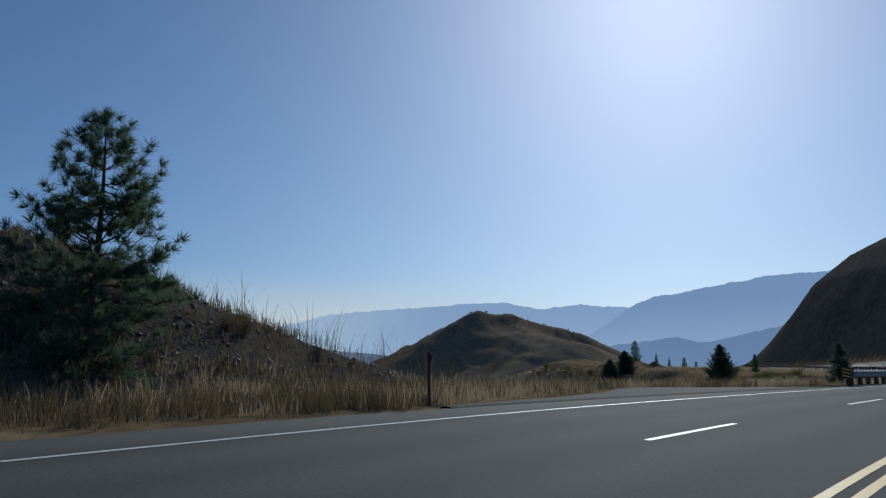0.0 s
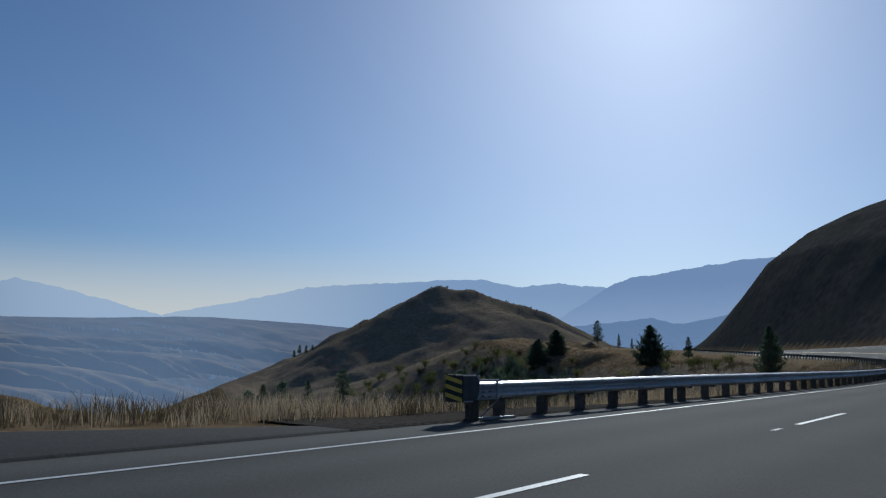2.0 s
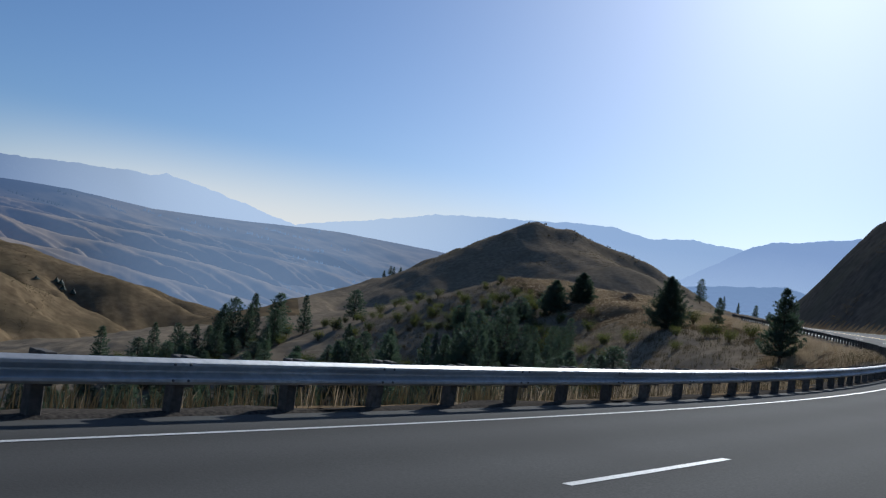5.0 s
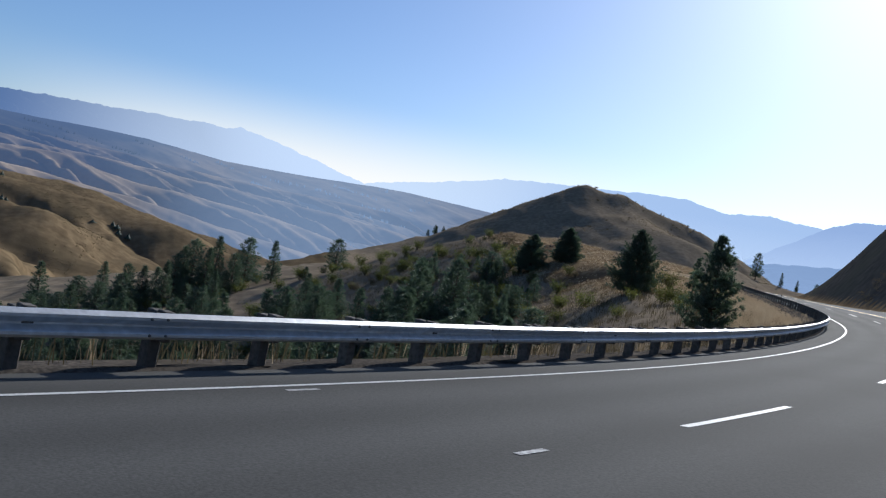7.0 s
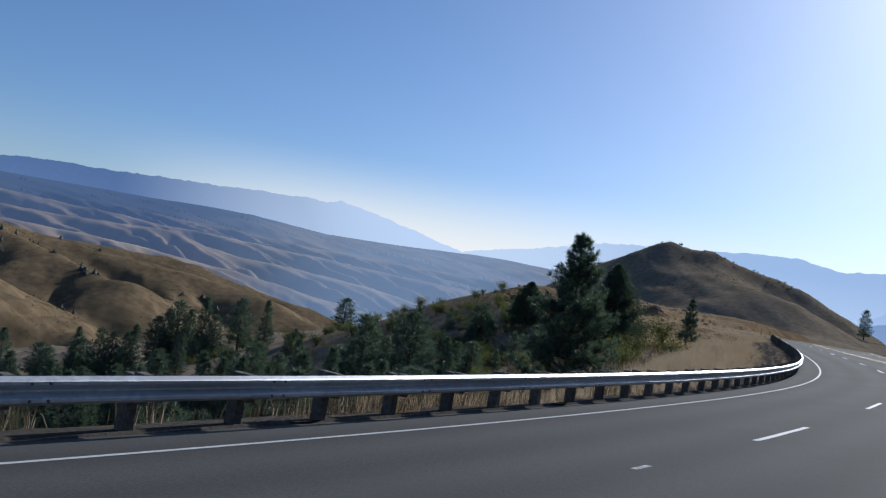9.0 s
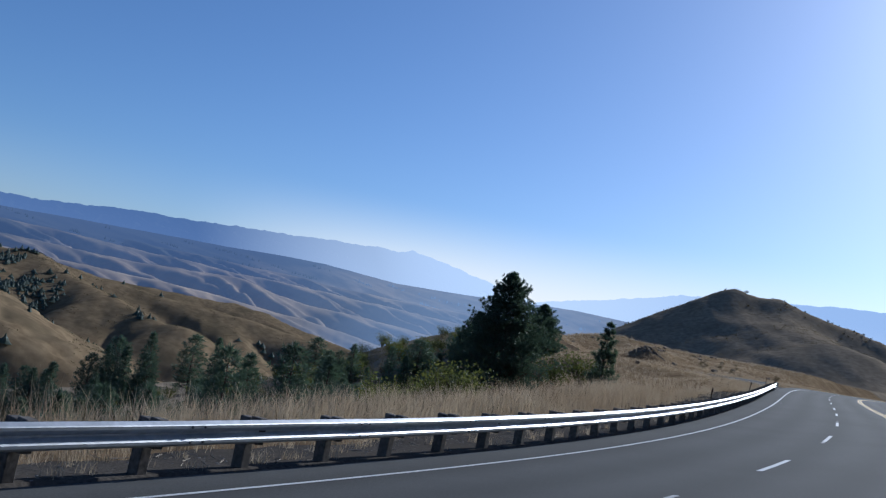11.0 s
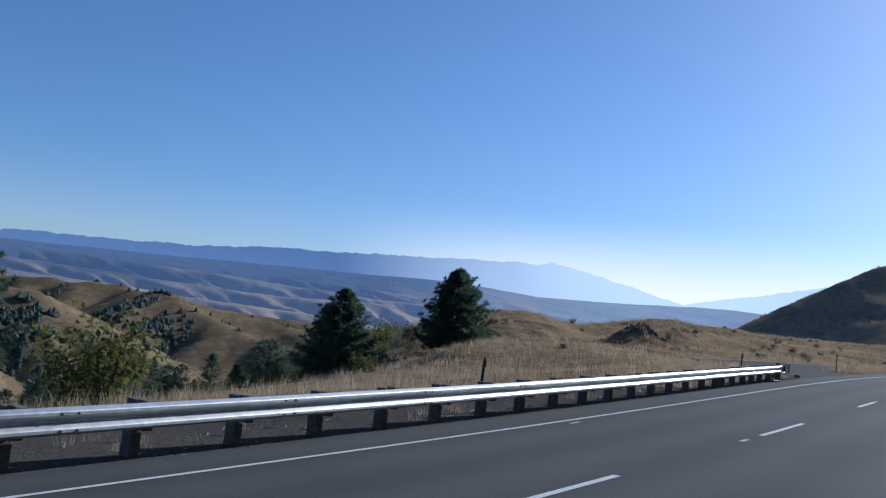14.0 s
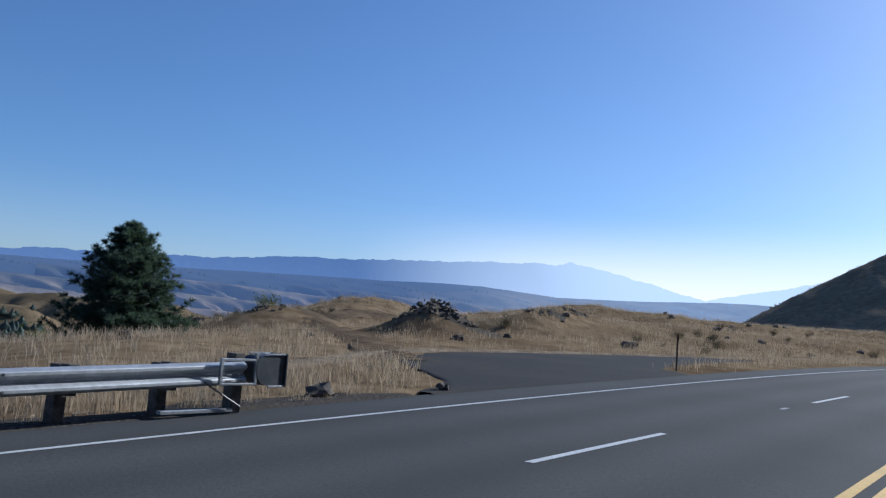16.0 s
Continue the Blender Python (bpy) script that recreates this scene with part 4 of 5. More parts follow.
def pine(name, h, w, seed, whorls, arms, blades, needle, low=0.12, shape=0.8, gaps=0.15, lift=0.25, width=0.012, label="", crown_mat="needles"):
    """A pine: tapered trunk, limbs in whorls, and a crown of needle brushes with gaps."""
    rng = np.random.RandomState(seed)
    base = thing("pine_tree", label, "tree")
    v, f = [], []
    zs = np.linspace(-0.6, h * 0.985, 12)
    bend = [(0.012 * h * math.sin(z / h * 4 + seed), 0.012 * h * math.cos(z / h * 3 + seed * 2)) for z in zs]
    rad = [max(0.012, 0.021 * h * (1 - max(z, 0) / h) ** 0.9 + (0.008 * h if z < 0.1 else 0)) for z in zs]
    tube(v, f, [(b[0], b[1], z) for b, z in zip(bend, zs)], rad, 8)
    centres, ways = [], []
    for k in range(whorls):
        q = (k + rng.uniform(0, 0.7)) / whorls
        z = h * (low + (0.985 - low) * q)
        reach = w / 2 * (1 - q) ** shape * min(1, 0.86 + q * 1.5)
        bx, by = np.interp(z, zs, [b[0] for b in bend]), np.interp(z, zs, [b[1] for b in bend])
        spin = rng.uniform(0, 6.3)
        for j in range(arms):
            if rng.uniform() < gaps:
                continue
            t = spin + 2 * math.pi * j / arms + rng.normal() * 0.25
            ln = max(0.12, reach * rng.uniform(0.55, 1.12)) + 0.06
            up = lift * rng.uniform(0.4, 1.5) + 0.55 * q
            pts = []
            for m in range(4):
                g = m / 3
                pts.append((bx + math.cos(t) * ln * g, by + math.sin(t) * ln * g, z + ln * (up * g * g - 0.10 * g + 0.10 * math.sin(g * 5 + k))))
            limb(v, f, pts, 0.007 * h * (1 - q) + 0.006, 0.004)
            count = max(2, int(ln / (needle * 0.62)))
            for m in range(count):
                g = 0.28 + 0.72 * (m + rng.uniform(0, 0.8)) / count
                if g < 0.45 and rng.uniform() < 0.5:
                    continue
                i, r = min(2, int(min(g, 0.999) * 3)), min(g, 0.999) * 3 % 1
                p = np.array(pts[i]) * (1 - r) + np.array(pts[i + 1]) * r
                spread = 0.30 * ln * (0.35 + 0.65 * g) * (1 - 0.4 * g)
                p = p + np.array([-math.sin(t), math.cos(t), 0.0]) * rng.normal() * spread * 0.6 + np.array([0, 0, rng.uniform(-0.02, 0.12) * ln])
                centres.append(p)
                ways.append((math.cos(t) * 0.7, math.sin(t) * 0.7, 0.65))
    for m in range(4):
        centres.append((bend[-1][0], bend[-1][1], h * (0.95 + 0.014 * m)))
        ways.append((0, 0, 1.4))
    part("trunk", (v, f), M["bark"], base)
    tv, tf = tufts(centres, ways, rng, blades, needle, width)
    part("crown", (tv.tolist(), tf.tolist()), M[crown_mat], base)
    return base


def shrub(name, h, w, seed, stems, leaves, size, mat, label, category="bush"):
    """A bush: stems from the root and a loose crown of small leaves."""
    rng = np.random.RandomState(seed)
    base = thing(name, label, category)
    v, f, cs = [], [], []
    for k in range(stems):
        t, ln = rng.uniform(0, 6.3), rng.uniform(0.5, 1.0)
        sp = w / 2 * rng.uniform(0.2, 1.0)
        pts = [(math.cos(t) * sp * g ** 1.3, math.sin(t) * sp * g ** 1.3, -0.15 + (h * ln + 0.15) * g * (1 - 0.25 * (sp / (w / 2)) ** 2 * g)) for g in (0, 0.35, 0.7, 1)]
        limb(v, f, pts, 0.012 * h + 0.008, 0.004)
        for m in range(leaves):
            g = rng.uniform(0.25, 1) ** 0.7
            i, r = min(2, int(g * 2.999)), g * 2.999 % 1
            cs.append(np.array(pts[i]) * (1 - r) + np.array(pts[i + 1]) * r + rng.normal(size=3) * 0.11 * w * (0.5 + g * 0.5))
    part("branchwork", (v, f), M["bark"], base)
    cs = np.array(cs)
    cs[:, 2] = np.maximum(cs[:, 2], 0.03)
    n = len(cs)
    d = rng.normal(size=(n, 3))
    d /= np.linalg.norm(d, axis=1, keepdims=True)
    sd = np.cross(d, rng.normal(size=(n, 3)))
    sd /= np.linalg.norm(sd, axis=1, keepdims=True)
    sz = size * rng.uniform(0.6, 1.3, (n, 1))
    lv = np.stack([cs - d * sz, cs + sd * sz * 0.5, cs + d * sz, cs - sd * sz * 0.5], 1).reshape(-1, 3)
    part("foliage", (lv.tolist(), np.arange(4 * n).reshape(-1, 4).tolist()), M[mat], base)
    return base


def stand(x, y, scale=1.0, turn=0.0, wide=1.0, sink=0.05, z=None):
    z = ground_at(x, y) if z is None else z
    return Matrix.Translation((x, y, z - sink)) @ Matrix.Rotation(turn, 4, "Z") @ Matrix.Diagonal((scale * wide, scale * wide, scale, 1))


def clone(src, m):
    """A copy at the pose m, whatever the size at which the first one stands."""
    return copy_thing(src, m @ Matrix.Diagonal((1 / src.scale[0], 1 / src.scale[1], 1 / src.scale[2], 1)))


def rising(x, y, top, h):
    """A pose on the ground that brings a tree h metres high up to the height top."""
    return stand(x, y, (top - ground_at(x, y)) / h)


def planted(ob, m):
    ob.matrix_basis = m
    return ob


# single pines near the road
planted(pine("a", 6.3, 4.6, 11, 22, 8, 56, 0.22, 0.12, 0.62, 0.24, 0.22, 0.006, "open young ponderosa pine on the roadside bank"), stand(0.28, 18.0, z=0.85))
big = pine("b", 8.4, 8.2, 12, 38, 13, 46, 0.19, 0.0, 0.80, 0.05, 0.34, 0.009, "broad dense ponderosa pine below the guardrail")
planted(big, rising(138.0, 154.2, 11.2, 8.4))
tall = pine("c", 7.4, 4.8, 13, 26, 9, 36, 0.28, 0.06, 0.75, 0.08, 0.4, 0.012, "tall pointed pine among brush below the guardrail")
planted(tall, rising(122.8, 107.6, 8.9, 7.4))
dense = pine("d", 6.0, 5.6, 14, 28, 12, 44, 0.26, 0.0, 0.72, 0.03, 0.16, 0.012, "compact dense pine on the grassy knoll")
planted(dense, rising(145.7, 201.8, 11.75, 6.0) @ Matrix.Diagonal((1.2, 1.2, 1, 1)))
planted(pine("e", 5.9, 6.2, 15, 26, 12, 44, 0.26, 0.0, 0.82, 0.05, 0.16, 0.012, "full pine beside the grassy knoll"), rising(137.6, 197.6, 9.1, 5.9) @ Matrix.Diagonal((1.15, 1.15, 1, 1)))
planted(pine("f", 4.2, 2.1, 16, 14, 7, 44, 0.24, 0.10, 0.75, 0.2, 0.4, 0.011, "slender sapling pine with sparse whorls"), rising(144.4, 150.0, 8.7, 4.2))

# the pines of the bench below, and on the slopes
wood = pine("g", 10.0, 4.6, 17, 22, 8, 12, 0.55, 0.05, 0.72, 0.06, 0.2, 0.03, "dark conifer in the wood below the road")
wood2 = pine("h", 10.0, 5.6, 18, 20, 8, 12, 0.6, 0.08, 0.55, 0.1, 0.3, 0.032, "rounded dark conifer in the wood below the road")
tagged(wood, group="conifers below the road")
tagged(wood2, group="conifers below the road")
rnd = random.Random(8)
WOOD = [(47.1, 236.0, -15.5), (55.3, 233.1, -16.6), (57.8, 244.4, -14.0), (63.0, 241.6, -13.2), (67.1, 236.3, -12.6), (72.5, 245.8, -9.4), (73.3, 250.1, -7.9), (75.6, 248.5, -5.8),
        (80.3, 251.2, -4.3), (87.2, 256.0, -3.4), (93.1, 250.3, -2.9), (108.7, 265.6, 0.1), (100.3, 240.3, -6.9), (54.6, 201.0, -17.6), (58.3, 213.0, -16.1),
        (61.7, 219.3, -15.4), (71.8, 232.3, -10.6), (84.8, 239.5, -6.8), (78.9, 243.8, -6.9), (64.8, 225.4, -13.7), (70.0, 234.9, -12.3),
        (113.8, 176.2, 0.9), (114.8, 182.2, 0.1), (119.9, 177.0, 2.3), (121.9, 188.4, 1.1), (131.0, 200.1, 4.5)]
used = set()
for i, (x, y, top) in enumerate(WOOD):
    src = wood if i % 2 == 0 else wood2
    z = ground_at(x, y)
    h = min(max(top - z, 3.0), 15.0)
    m = stand(x, y, h / 10, rnd.uniform(0, 6), rnd.uniform(1.15, 1.45) * min(1.6, max(0.9, 9 / h)))
    if src in used:
        clone(src, m)
    else:
        src.matrix_basis = m
        used.add(src)
for x, y, h, w, lab in [(225.7, 742.4, 8, 1.0, "conifer where the hill's ridge runs out"), (219, 735, 6, 1.2, ""), (396, 535, 17, 1.0, "lone round-topped conifer on the hill's shoulder"), (410, 528, 9, 0.9, ""), (419, 524, 8, 0.9, ""), (430, 520, 9, 1.1, ""), (215.4, 685, 7, 1.0, ""), (222, 690, 5, 1.2, ""),
                        (437, 515, 7, 1.0, "")]:
    o = clone(wood2 if w >= 1 else wood, stand(x, y, h / 10, rnd.uniform(0, 6), w))
    tagged(o, lab or "small conifer on the grassy slope", group="scattered conifers")
# dark patches of trees in the folds of the far spurs, and single ones on their crests
rng = np.random.RandomState(17)
gxs, gys = rng.uniform(-640, -60, 9000), rng.uniform(560, 1250, 9000)
level = height(gxs, gys)[0]
hollow = sum(height(gxs + 22 * math.cos(q), gys + 22 * math.sin(q))[0] for q in (0, 1.57, 3.14, 4.71)) / 4 - level
picked = (hollow > 2.6) & (swell(gxs, gys, 210, 96, 2) > 0.3) & (level > -95)
crests = (hollow < -2.2) & (rng.uniform(size=9000) < 0.012)
xs, ys = gxs[picked | crests].tolist(), gys[picked | crests].tolist()
for x0, y0, sx, sy, n in [(-253, 659, 11, 12, 90), (-226, 630, 12, 9, 80), (-374, 984, 13, 22, 70), (-373, 1039, 9, 20, 45), (-317, 970, 10, 26, 70), (-281, 956, 9, 20, 30), (-171, 927, 7, 8, 8)]:
    xs += [rnd.gauss(x0, sx) for _ in range(n)]
    ys += [rnd.gauss(y0, sy) for _ in range(n)]
v, f = [], []
for x, y, z in zip(xs, ys, height(np.array(xs), np.array(ys))[0]):
    h, w = rnd.uniform(3.5, 7), rnd.uniform(3.2, 5.4)
    for k in range(4):  # four ragged skirts
        k0, zb = len(v), z - 0.5 + h * (0.08 + 0.21 * k)
        for m in range(7):
            r = w * (1 - 0.27 * k) * rnd.uniform(0.7, 1.15)
            v.append((x + r * math.cos(m * 0.8976 + k), y + r * math.sin(m * 0.8976 + k), zb + rnd.uniform(-0.3, 0.3)))
        v.append((x, y, z + h * (0.42 + 0.193 * k)))
        f += [(k0 + m, k0 + (m + 1) % 7, k0 + 7) for m in range(7)]
tagged(part("far_woods", (v, f), M["needles"]), "dark conifers in the folds of far grassy spurs", "trees", "", "stuff")

# the dense wood on the bench: no crown stands above its skyline
N = 1100
xs, ys = np.array([rnd.uniform(24, 126) for _ in range(N)]), np.array([rnd.uniform(128, 262) for _ in range(N)])
zs = height(xs, ys)[0]
grown = []
for x, y, z in zip(xs, ys, zs):
    d, t = math.hypot(x - 103, y - 61), math.degrees(math.atan2(y - 61, x - 103))
    limit = np.interp(t, [80, 84, 88, 92, 98, 104, 115], [-3.0, -3.5, -3.8, -3.8, -5.0, -7.0, -9.6]) - 0.2 - rnd.uniform(0, 2.2)
    h = 4.9 + d * math.tan(radians(float(limit))) - z
    if h > 12:
        h = rnd.uniform(6.5, 12)
    if h > 3.6 and len(grown) < 180 and all((x - p) ** 2 + (y - q) ** 2 > 11 for p, q in grown):
        grown.append((x, y))
        clone(rnd.choice((wood, wood2)), stand(x, y, h / 10, rnd.uniform(0, 6), rnd.uniform(1.0, 1.35) * min(1.7, max(1.0, 9 / h)), 0.2, float(z)))
# low dark growth on the shaded side of the knoll
low_count = 0
N = 170
xs, ys = np.array([rnd.uniform(112, 141) for _ in range(N)]), np.array([rnd.uniform(158, 226) for _ in range(N)])
for x, y, z in zip(xs, ys, height(xs, ys)[0]):
    h = min((3.4 - z) / 10, rnd.uniform(0.25, 0.55))
    if x < 128 + 0.22 * (y - 150) and y < 210 and h > 0.14 and low_count < 76:
        low_count += 1
        o = clone(rnd.choice((wood, wood2)), stand(x, y, h, rnd.uniform(0, 6), rnd.uniform(1.1, 1.7), 0.2, float(z)))
        tagged(o, "low dark conifer on the shaded side of the knoll", group="low conifers by the knoll")

def off_turnout(x, y):
    _, s, o, _ = height(np.array([x]), np.array([y]))
    return float(o[0]) > float(edge(s[0])) + 2.2 and (float(s[0]) < 253 or float(o[0]) > float(edge(s[0]) + np.interp(s[0], TURN_S, TURN_O)) + 2.2)


# brush
green = shrub("bush", 2.4, 3.4, 31, 16, 60, 0.10, "leaves", "yellowing green bush on the slope below the road")
tagged(green, group="green bushes")
dry = shrub("bush", 1.0, 1.5, 32, 14, 40, 0.06, "dry_brush", "grey-brown sagebrush in dry grass")
tagged(dry, group="sagebrush")
planted(green, stand(144.2, 156.2, 1.15, 0.4))
clone(green, stand(142.4, 158.0, 1.05, 2.4))
planted(dry, stand(128, 215, 1.2, 0))
for i in range(190):
    k = rnd.random()
    if k < 0.45:
        x, y = rnd.uniform(50, 126), rnd.uniform(170, 262)
        src, sc = green, rnd.uniform(0.7, 1.35)
    elif k < 0.75:
        x, y = rnd.gauss(126, 9), rnd.gauss(205, 18)
        src, sc = (dry, rnd.uniform(0.8, 1.8)) if rnd.random() < 0.5 else (green, rnd.uniform(0.5, 1.2))
    else:
        x, y = rnd.uniform(108, 136), rnd.uniform(125, 190)
        src, sc = green, rnd.uniform(0.5, 1.1)
    clone(src, stand(x, y, sc, rnd.uniform(0, 6)))
for i in range(46):  # weeds on the roadside mound
    clone(dry, stand(rnd.uniform(-10, 5), rnd.uniform(19.5, 27), rnd.uniform(0.25, 0.5), rnd.uniform(0, 6)))
for i in range(44):  # bushes on the knoll's flank
    clone(green if i % 3 else dry, stand(rnd.uniform(108, 139), rnd.uniform(195, 246), rnd.uniform(0.4, 1.0), rnd.uniform(0, 6)))
for i in range(44):  # brush on the knoll
    x, y, sc = rnd.uniform(132, 195), rnd.uniform(200, 262), rnd.uniform(0.3, 0.9)
    if off_turnout(x, y):
        clone(dry, stand(x, y, sc, rnd.uniform(0, 6)))
for i in range(46):  # on the large hill's crest and flanks
    x, y = rnd.choice([(307, 629), (345, 621), (368, 614), (376, 600), (320, 600), (260, 650), (290, 560)])
    x, y = x + rnd.gauss(0, 9), y + rnd.gauss(0, 9)
    clone(dry, stand(x, y, rnd.uniform(0.8, 1.7), rnd.uniform(0, 6)))


def blades(name, spots, rng, per, h, spread, mat, label, width=0.006):
    """Tufts of thin dry stalks: one object for all."""
    spots = np.asarray(spots)
    n = len(spots) * per
    root = np.repeat(spots, per, 0).astype(float)
    root[:, :2] += rng.normal(size=(n, 2)) * spread
    hh = h * rng.uniform(0.45, 1.15, n) * np.repeat(rng.uniform(0.7, 1.25, len(spots)), per)
    lean = rng.normal(size=(n, 2)) * 0.27
    t = rng.uniform(0, 6.3, n)
    sx, sy = np.cos(t) * width, np.sin(t) * width
    z = root[:, 2] - 0.03
    v = np.empty((n, 5, 3))
    for j, (g, k) in enumerate(((0, -1), (0, 1), (0.6, 0.8), (0.6, -0.8), (1, 0))):
        v[:, j, 0] = root[:, 0] + lean[:, 0] * hh * g * g + sx * k
        v[:, j, 1] = root[:, 1] + lean[:, 1] * hh * g * g + sy * k
        v[:, j, 2] = z + hh * g
    i = np.arange(n)[:, None] * 5
    me = bpy.data.meshes.new(name)
    me.from_pydata(v.reshape(-1, 3).tolist(), [], (i + np.array([[0, 1, 2, 3]])).tolist() + (i + np.array([[3, 2, 4]])).tolist())
    me.materials.append(M[mat])
    return tagged(new(name, me), label, "grass", "", "stuff")


rng = np.random.RandomState(4)


def spots_on(s, o):
    x, y, _ = at(s, o)
    return np.stack([x, y, height(x, y)[0]], -1)


n = 5200
s = 38 + 217 * rng.uniform(size=n) ** 1.25
o = edge(s) + np.interp(s, [38, 50, 155, 180, 232, 242, 255], [3.6, 2.0, 2.0, 3.6, 4.4, 2.3, 2.0]) + np.abs(rng.normal(size=n)) * 1.9 - 0.5 * rng.uniform(size=n) ** 2
few = (s < 66) | (s > 146) | (rng.uniform(size=n) < np.where(np.abs(s - 96) < 9, 0.5, 0.05))
s, o = s[few], o[few]
blades("tall_grass", spots_on(s, o), rng, 9, 0.5, 0.09, "dry_grass", "tall dry straw-coloured grass behind the guardrail", 0.005)
s = rng.uniform(165, 217, 2600)
blades("tall_grass", spots_on(s, edge(s) + 4.6 + 4.2 * rng.uniform(size=2600) ** 0.8), rng, 9, 0.95, 0.10, "dry_grass", "high dry grass above the guardrail", 0.0055)
s, o = rng.uniform(-30, 14, 2600), rng.uniform(0, 6, 2600) ** 1.0
a = spots_on(s, edge(s) + 1.8 + o * 0.62)
s, o = rng.uniform(10, 46, 2400), rng.uniform(0, 5, 2400)
b = spots_on(s, edge(s) + np.interp(s, [10, 13, 18, 22, 25, 28, 31, 34, 38, 46], [1.9, 2.0, 2.5, 3.4, 4.7, 5.9, 5.7, 4.8, 2.8, 2.4]) + o)
both_sides = np.concatenate([a, b])
straw = swell(both_sides[:, 0], both_sides[:, 1], 6, 41, 3) + 0.3 * rng.normal(size=len(both_sides)) > 0.15
blades("tall_grass", both_sides[straw], rng, 8, 0.42, 0.14, "dry_grass", "dry grass and weeds along the turnout", 0.006)
blades("weeds", both_sides[~straw], rng, 9, 0.42, 0.16, "dry_brush", "brown weeds among dry grass along the turnout", 0.008)
s = rng.uniform(8, 24, 150)
blades("tall_grass", spots_on(s, edge(s) + 5.5 + 5 * rng.uniform(size=150)), rng, 3, 1.25, 0.12, "dry_brush", "tall bare stalks beyond the mound", 0.007)
s = rng.uniform(-40, 18, 5200)
blades("weeds", spots_on(s, edge(s) + 5.0 + 13 * rng.uniform(size=5200)), rng, 8, 0.36, 0.22, "dry_brush", "dark dry weeds over the roadside mound", 0.009)
s = rng.uniform(56, 160, 3600)
s = s[(np.abs(s - 125) > 20) | (rng.uniform(size=3600) < 0.25)]
blades("weeds", spots_on(s, edge(s) + 1.9 + 7 * rng.uniform(size=len(s))), rng, 8, 0.5, 0.16, "dry_brush", "grey-brown weeds falling away behind the guardrail", 0.008)
s = np.concatenate([rng.uniform(160, 256, 170), rng.uniform(150, 200, 60)])
o = edge(s) + 1.5 + rng.uniform(size=230) * np.interp(s, [150, 180, 200, 232, 242, 256], [0.6, 1.8, 2.6, 2.5, 0.8, 0.5])
blades("grass_tufts", spots_on(s, o), rng, 22, 0.26, 0.07, "dry_grass", "small dry grass tufts on the gravel verge", 0.004)
s = rng.uniform(160, 250, 420)
o = edge(s) + 1.5 + rng.uniform(size=420) * np.interp(s, [150, 180, 200, 232, 242, 256], [0.6, 1.8, 2.6, 2.5, 0.8, 0.5])
x, y, z = at(s, o, 0.045)
t, ln = rng.uniform(0, 3.1, 420), rng.uniform(0.06, 0.28, 420)
v, f = [], []
for k in range(420):
    limb(v, f, [(x[k], y[k], z[k]), (x[k] + ln[k] * math.cos(t[k]), y[k] + ln[k] * math.sin(t[k]), z[k] + 0.02)], 0.009, 0.005)
tagged(part("twigs", (v, f), M["twig"]), "pale dead twigs littering the gravel verge", "litter", "", "stuff")
# brush over the cut bank, the large hill and the far spurs
n = 9000
s = rng.uniform(212, 350, n)
x, y, _ = at(s, -12 - 62 * rng.uniform(size=n) ** 1.3)
blades("brush", np.stack([x, y, height(x, y)[0]], -1)[swell(x, y, 22, 61, 3) > 0.62], rng, 7, 0.3, 0.35, "dry_brush", "low dry brush over the steep cut bank", 0.03)
x, y = rng.uniform(215, 420, n), rng.uniform(520, 700, n)
blades("brush", np.stack([x, y, height(x, y)[0]], -1)[swell(x, y, 45, 62, 3) > -0.05], rng, 7, 0.45, 0.5, "dry_brush", "low dry brush on the large hill", 0.05)
x, y = rng.uniform(-480, -60, n), rng.uniform(590, 1120, n)
blades("brush", np.stack([x, y, height(x, y)[0]], -1)[swell(x, y, 80, 63, 3) > 0.05], rng, 6, 1.1, 0.9, "dry_brush", "low dry brush on the far spurs", 0.14)
# loose stones and litter on the gravel verge
n = 3000
s = rng.uniform(150, 256, n)
o = edge(s) + 1.35 + rng.uniform(size=n) * np.interp(s, [150, 180, 200, 232, 242, 256], [0.5, 2.0, 3.0, 2.8, 0.7, 0.5])
x, y, z = at(s, o, 0.035)
r = rng.uniform(0.008, 0.034, n) * rng.uniform(0.5, 1.2, n)
v = np.repeat(np.stack([x, y, z], -1)[:, None], 5, 1)
for k in range(4):
    v[:, k, 0] += r * math.cos(k * 1.57) * rng.uniform(0.6, 1.4, n)
    v[:, k, 1] += r * math.sin(k * 1.57) * rng.uniform(0.6, 1.4, n)
v[:, 4, 2] += r * rng.uniform(0.25, 0.55, n)
f = (np.arange(n)[:, None, None] * 5 + np.array([[k, (k + 1) % 4, 4] for k in range(4)])[None]).reshape(-1, 3)
tagged(part("stones", (v.reshape(-1, 3).tolist(), f.tolist()), M["loose_stone"]), "loose pale and dark stones on the gravel verge", "gravel", "", "stuff")
x, y = np.append(rng.uniform(120, 215, 24000), rng.uniform(160, 169, 700)), np.append(rng.uniform(150, 285, 24000), rng.uniform(172, 188, 700))
z, s, o, _ = height(x, y)
keep = (o > edge(s) + np.where(s > 241, 1.9, 6.5)) & ((o > edge(s) + 0.3 + np.interp(s, TURN_S, TURN_O)) | ((s > 270.5) & (o < edge(s) + np.interp(s, ISLAND_S, ISLAND_O) - 0.2)) | (s > 285)) & (x > 128 + 0.06 * (y - 150))
xs, ys = rng.uniform(98, 142, 5200), rng.uniform(105, 235, 5200)
zs, ss_, os_, _ = height(xs, ys)
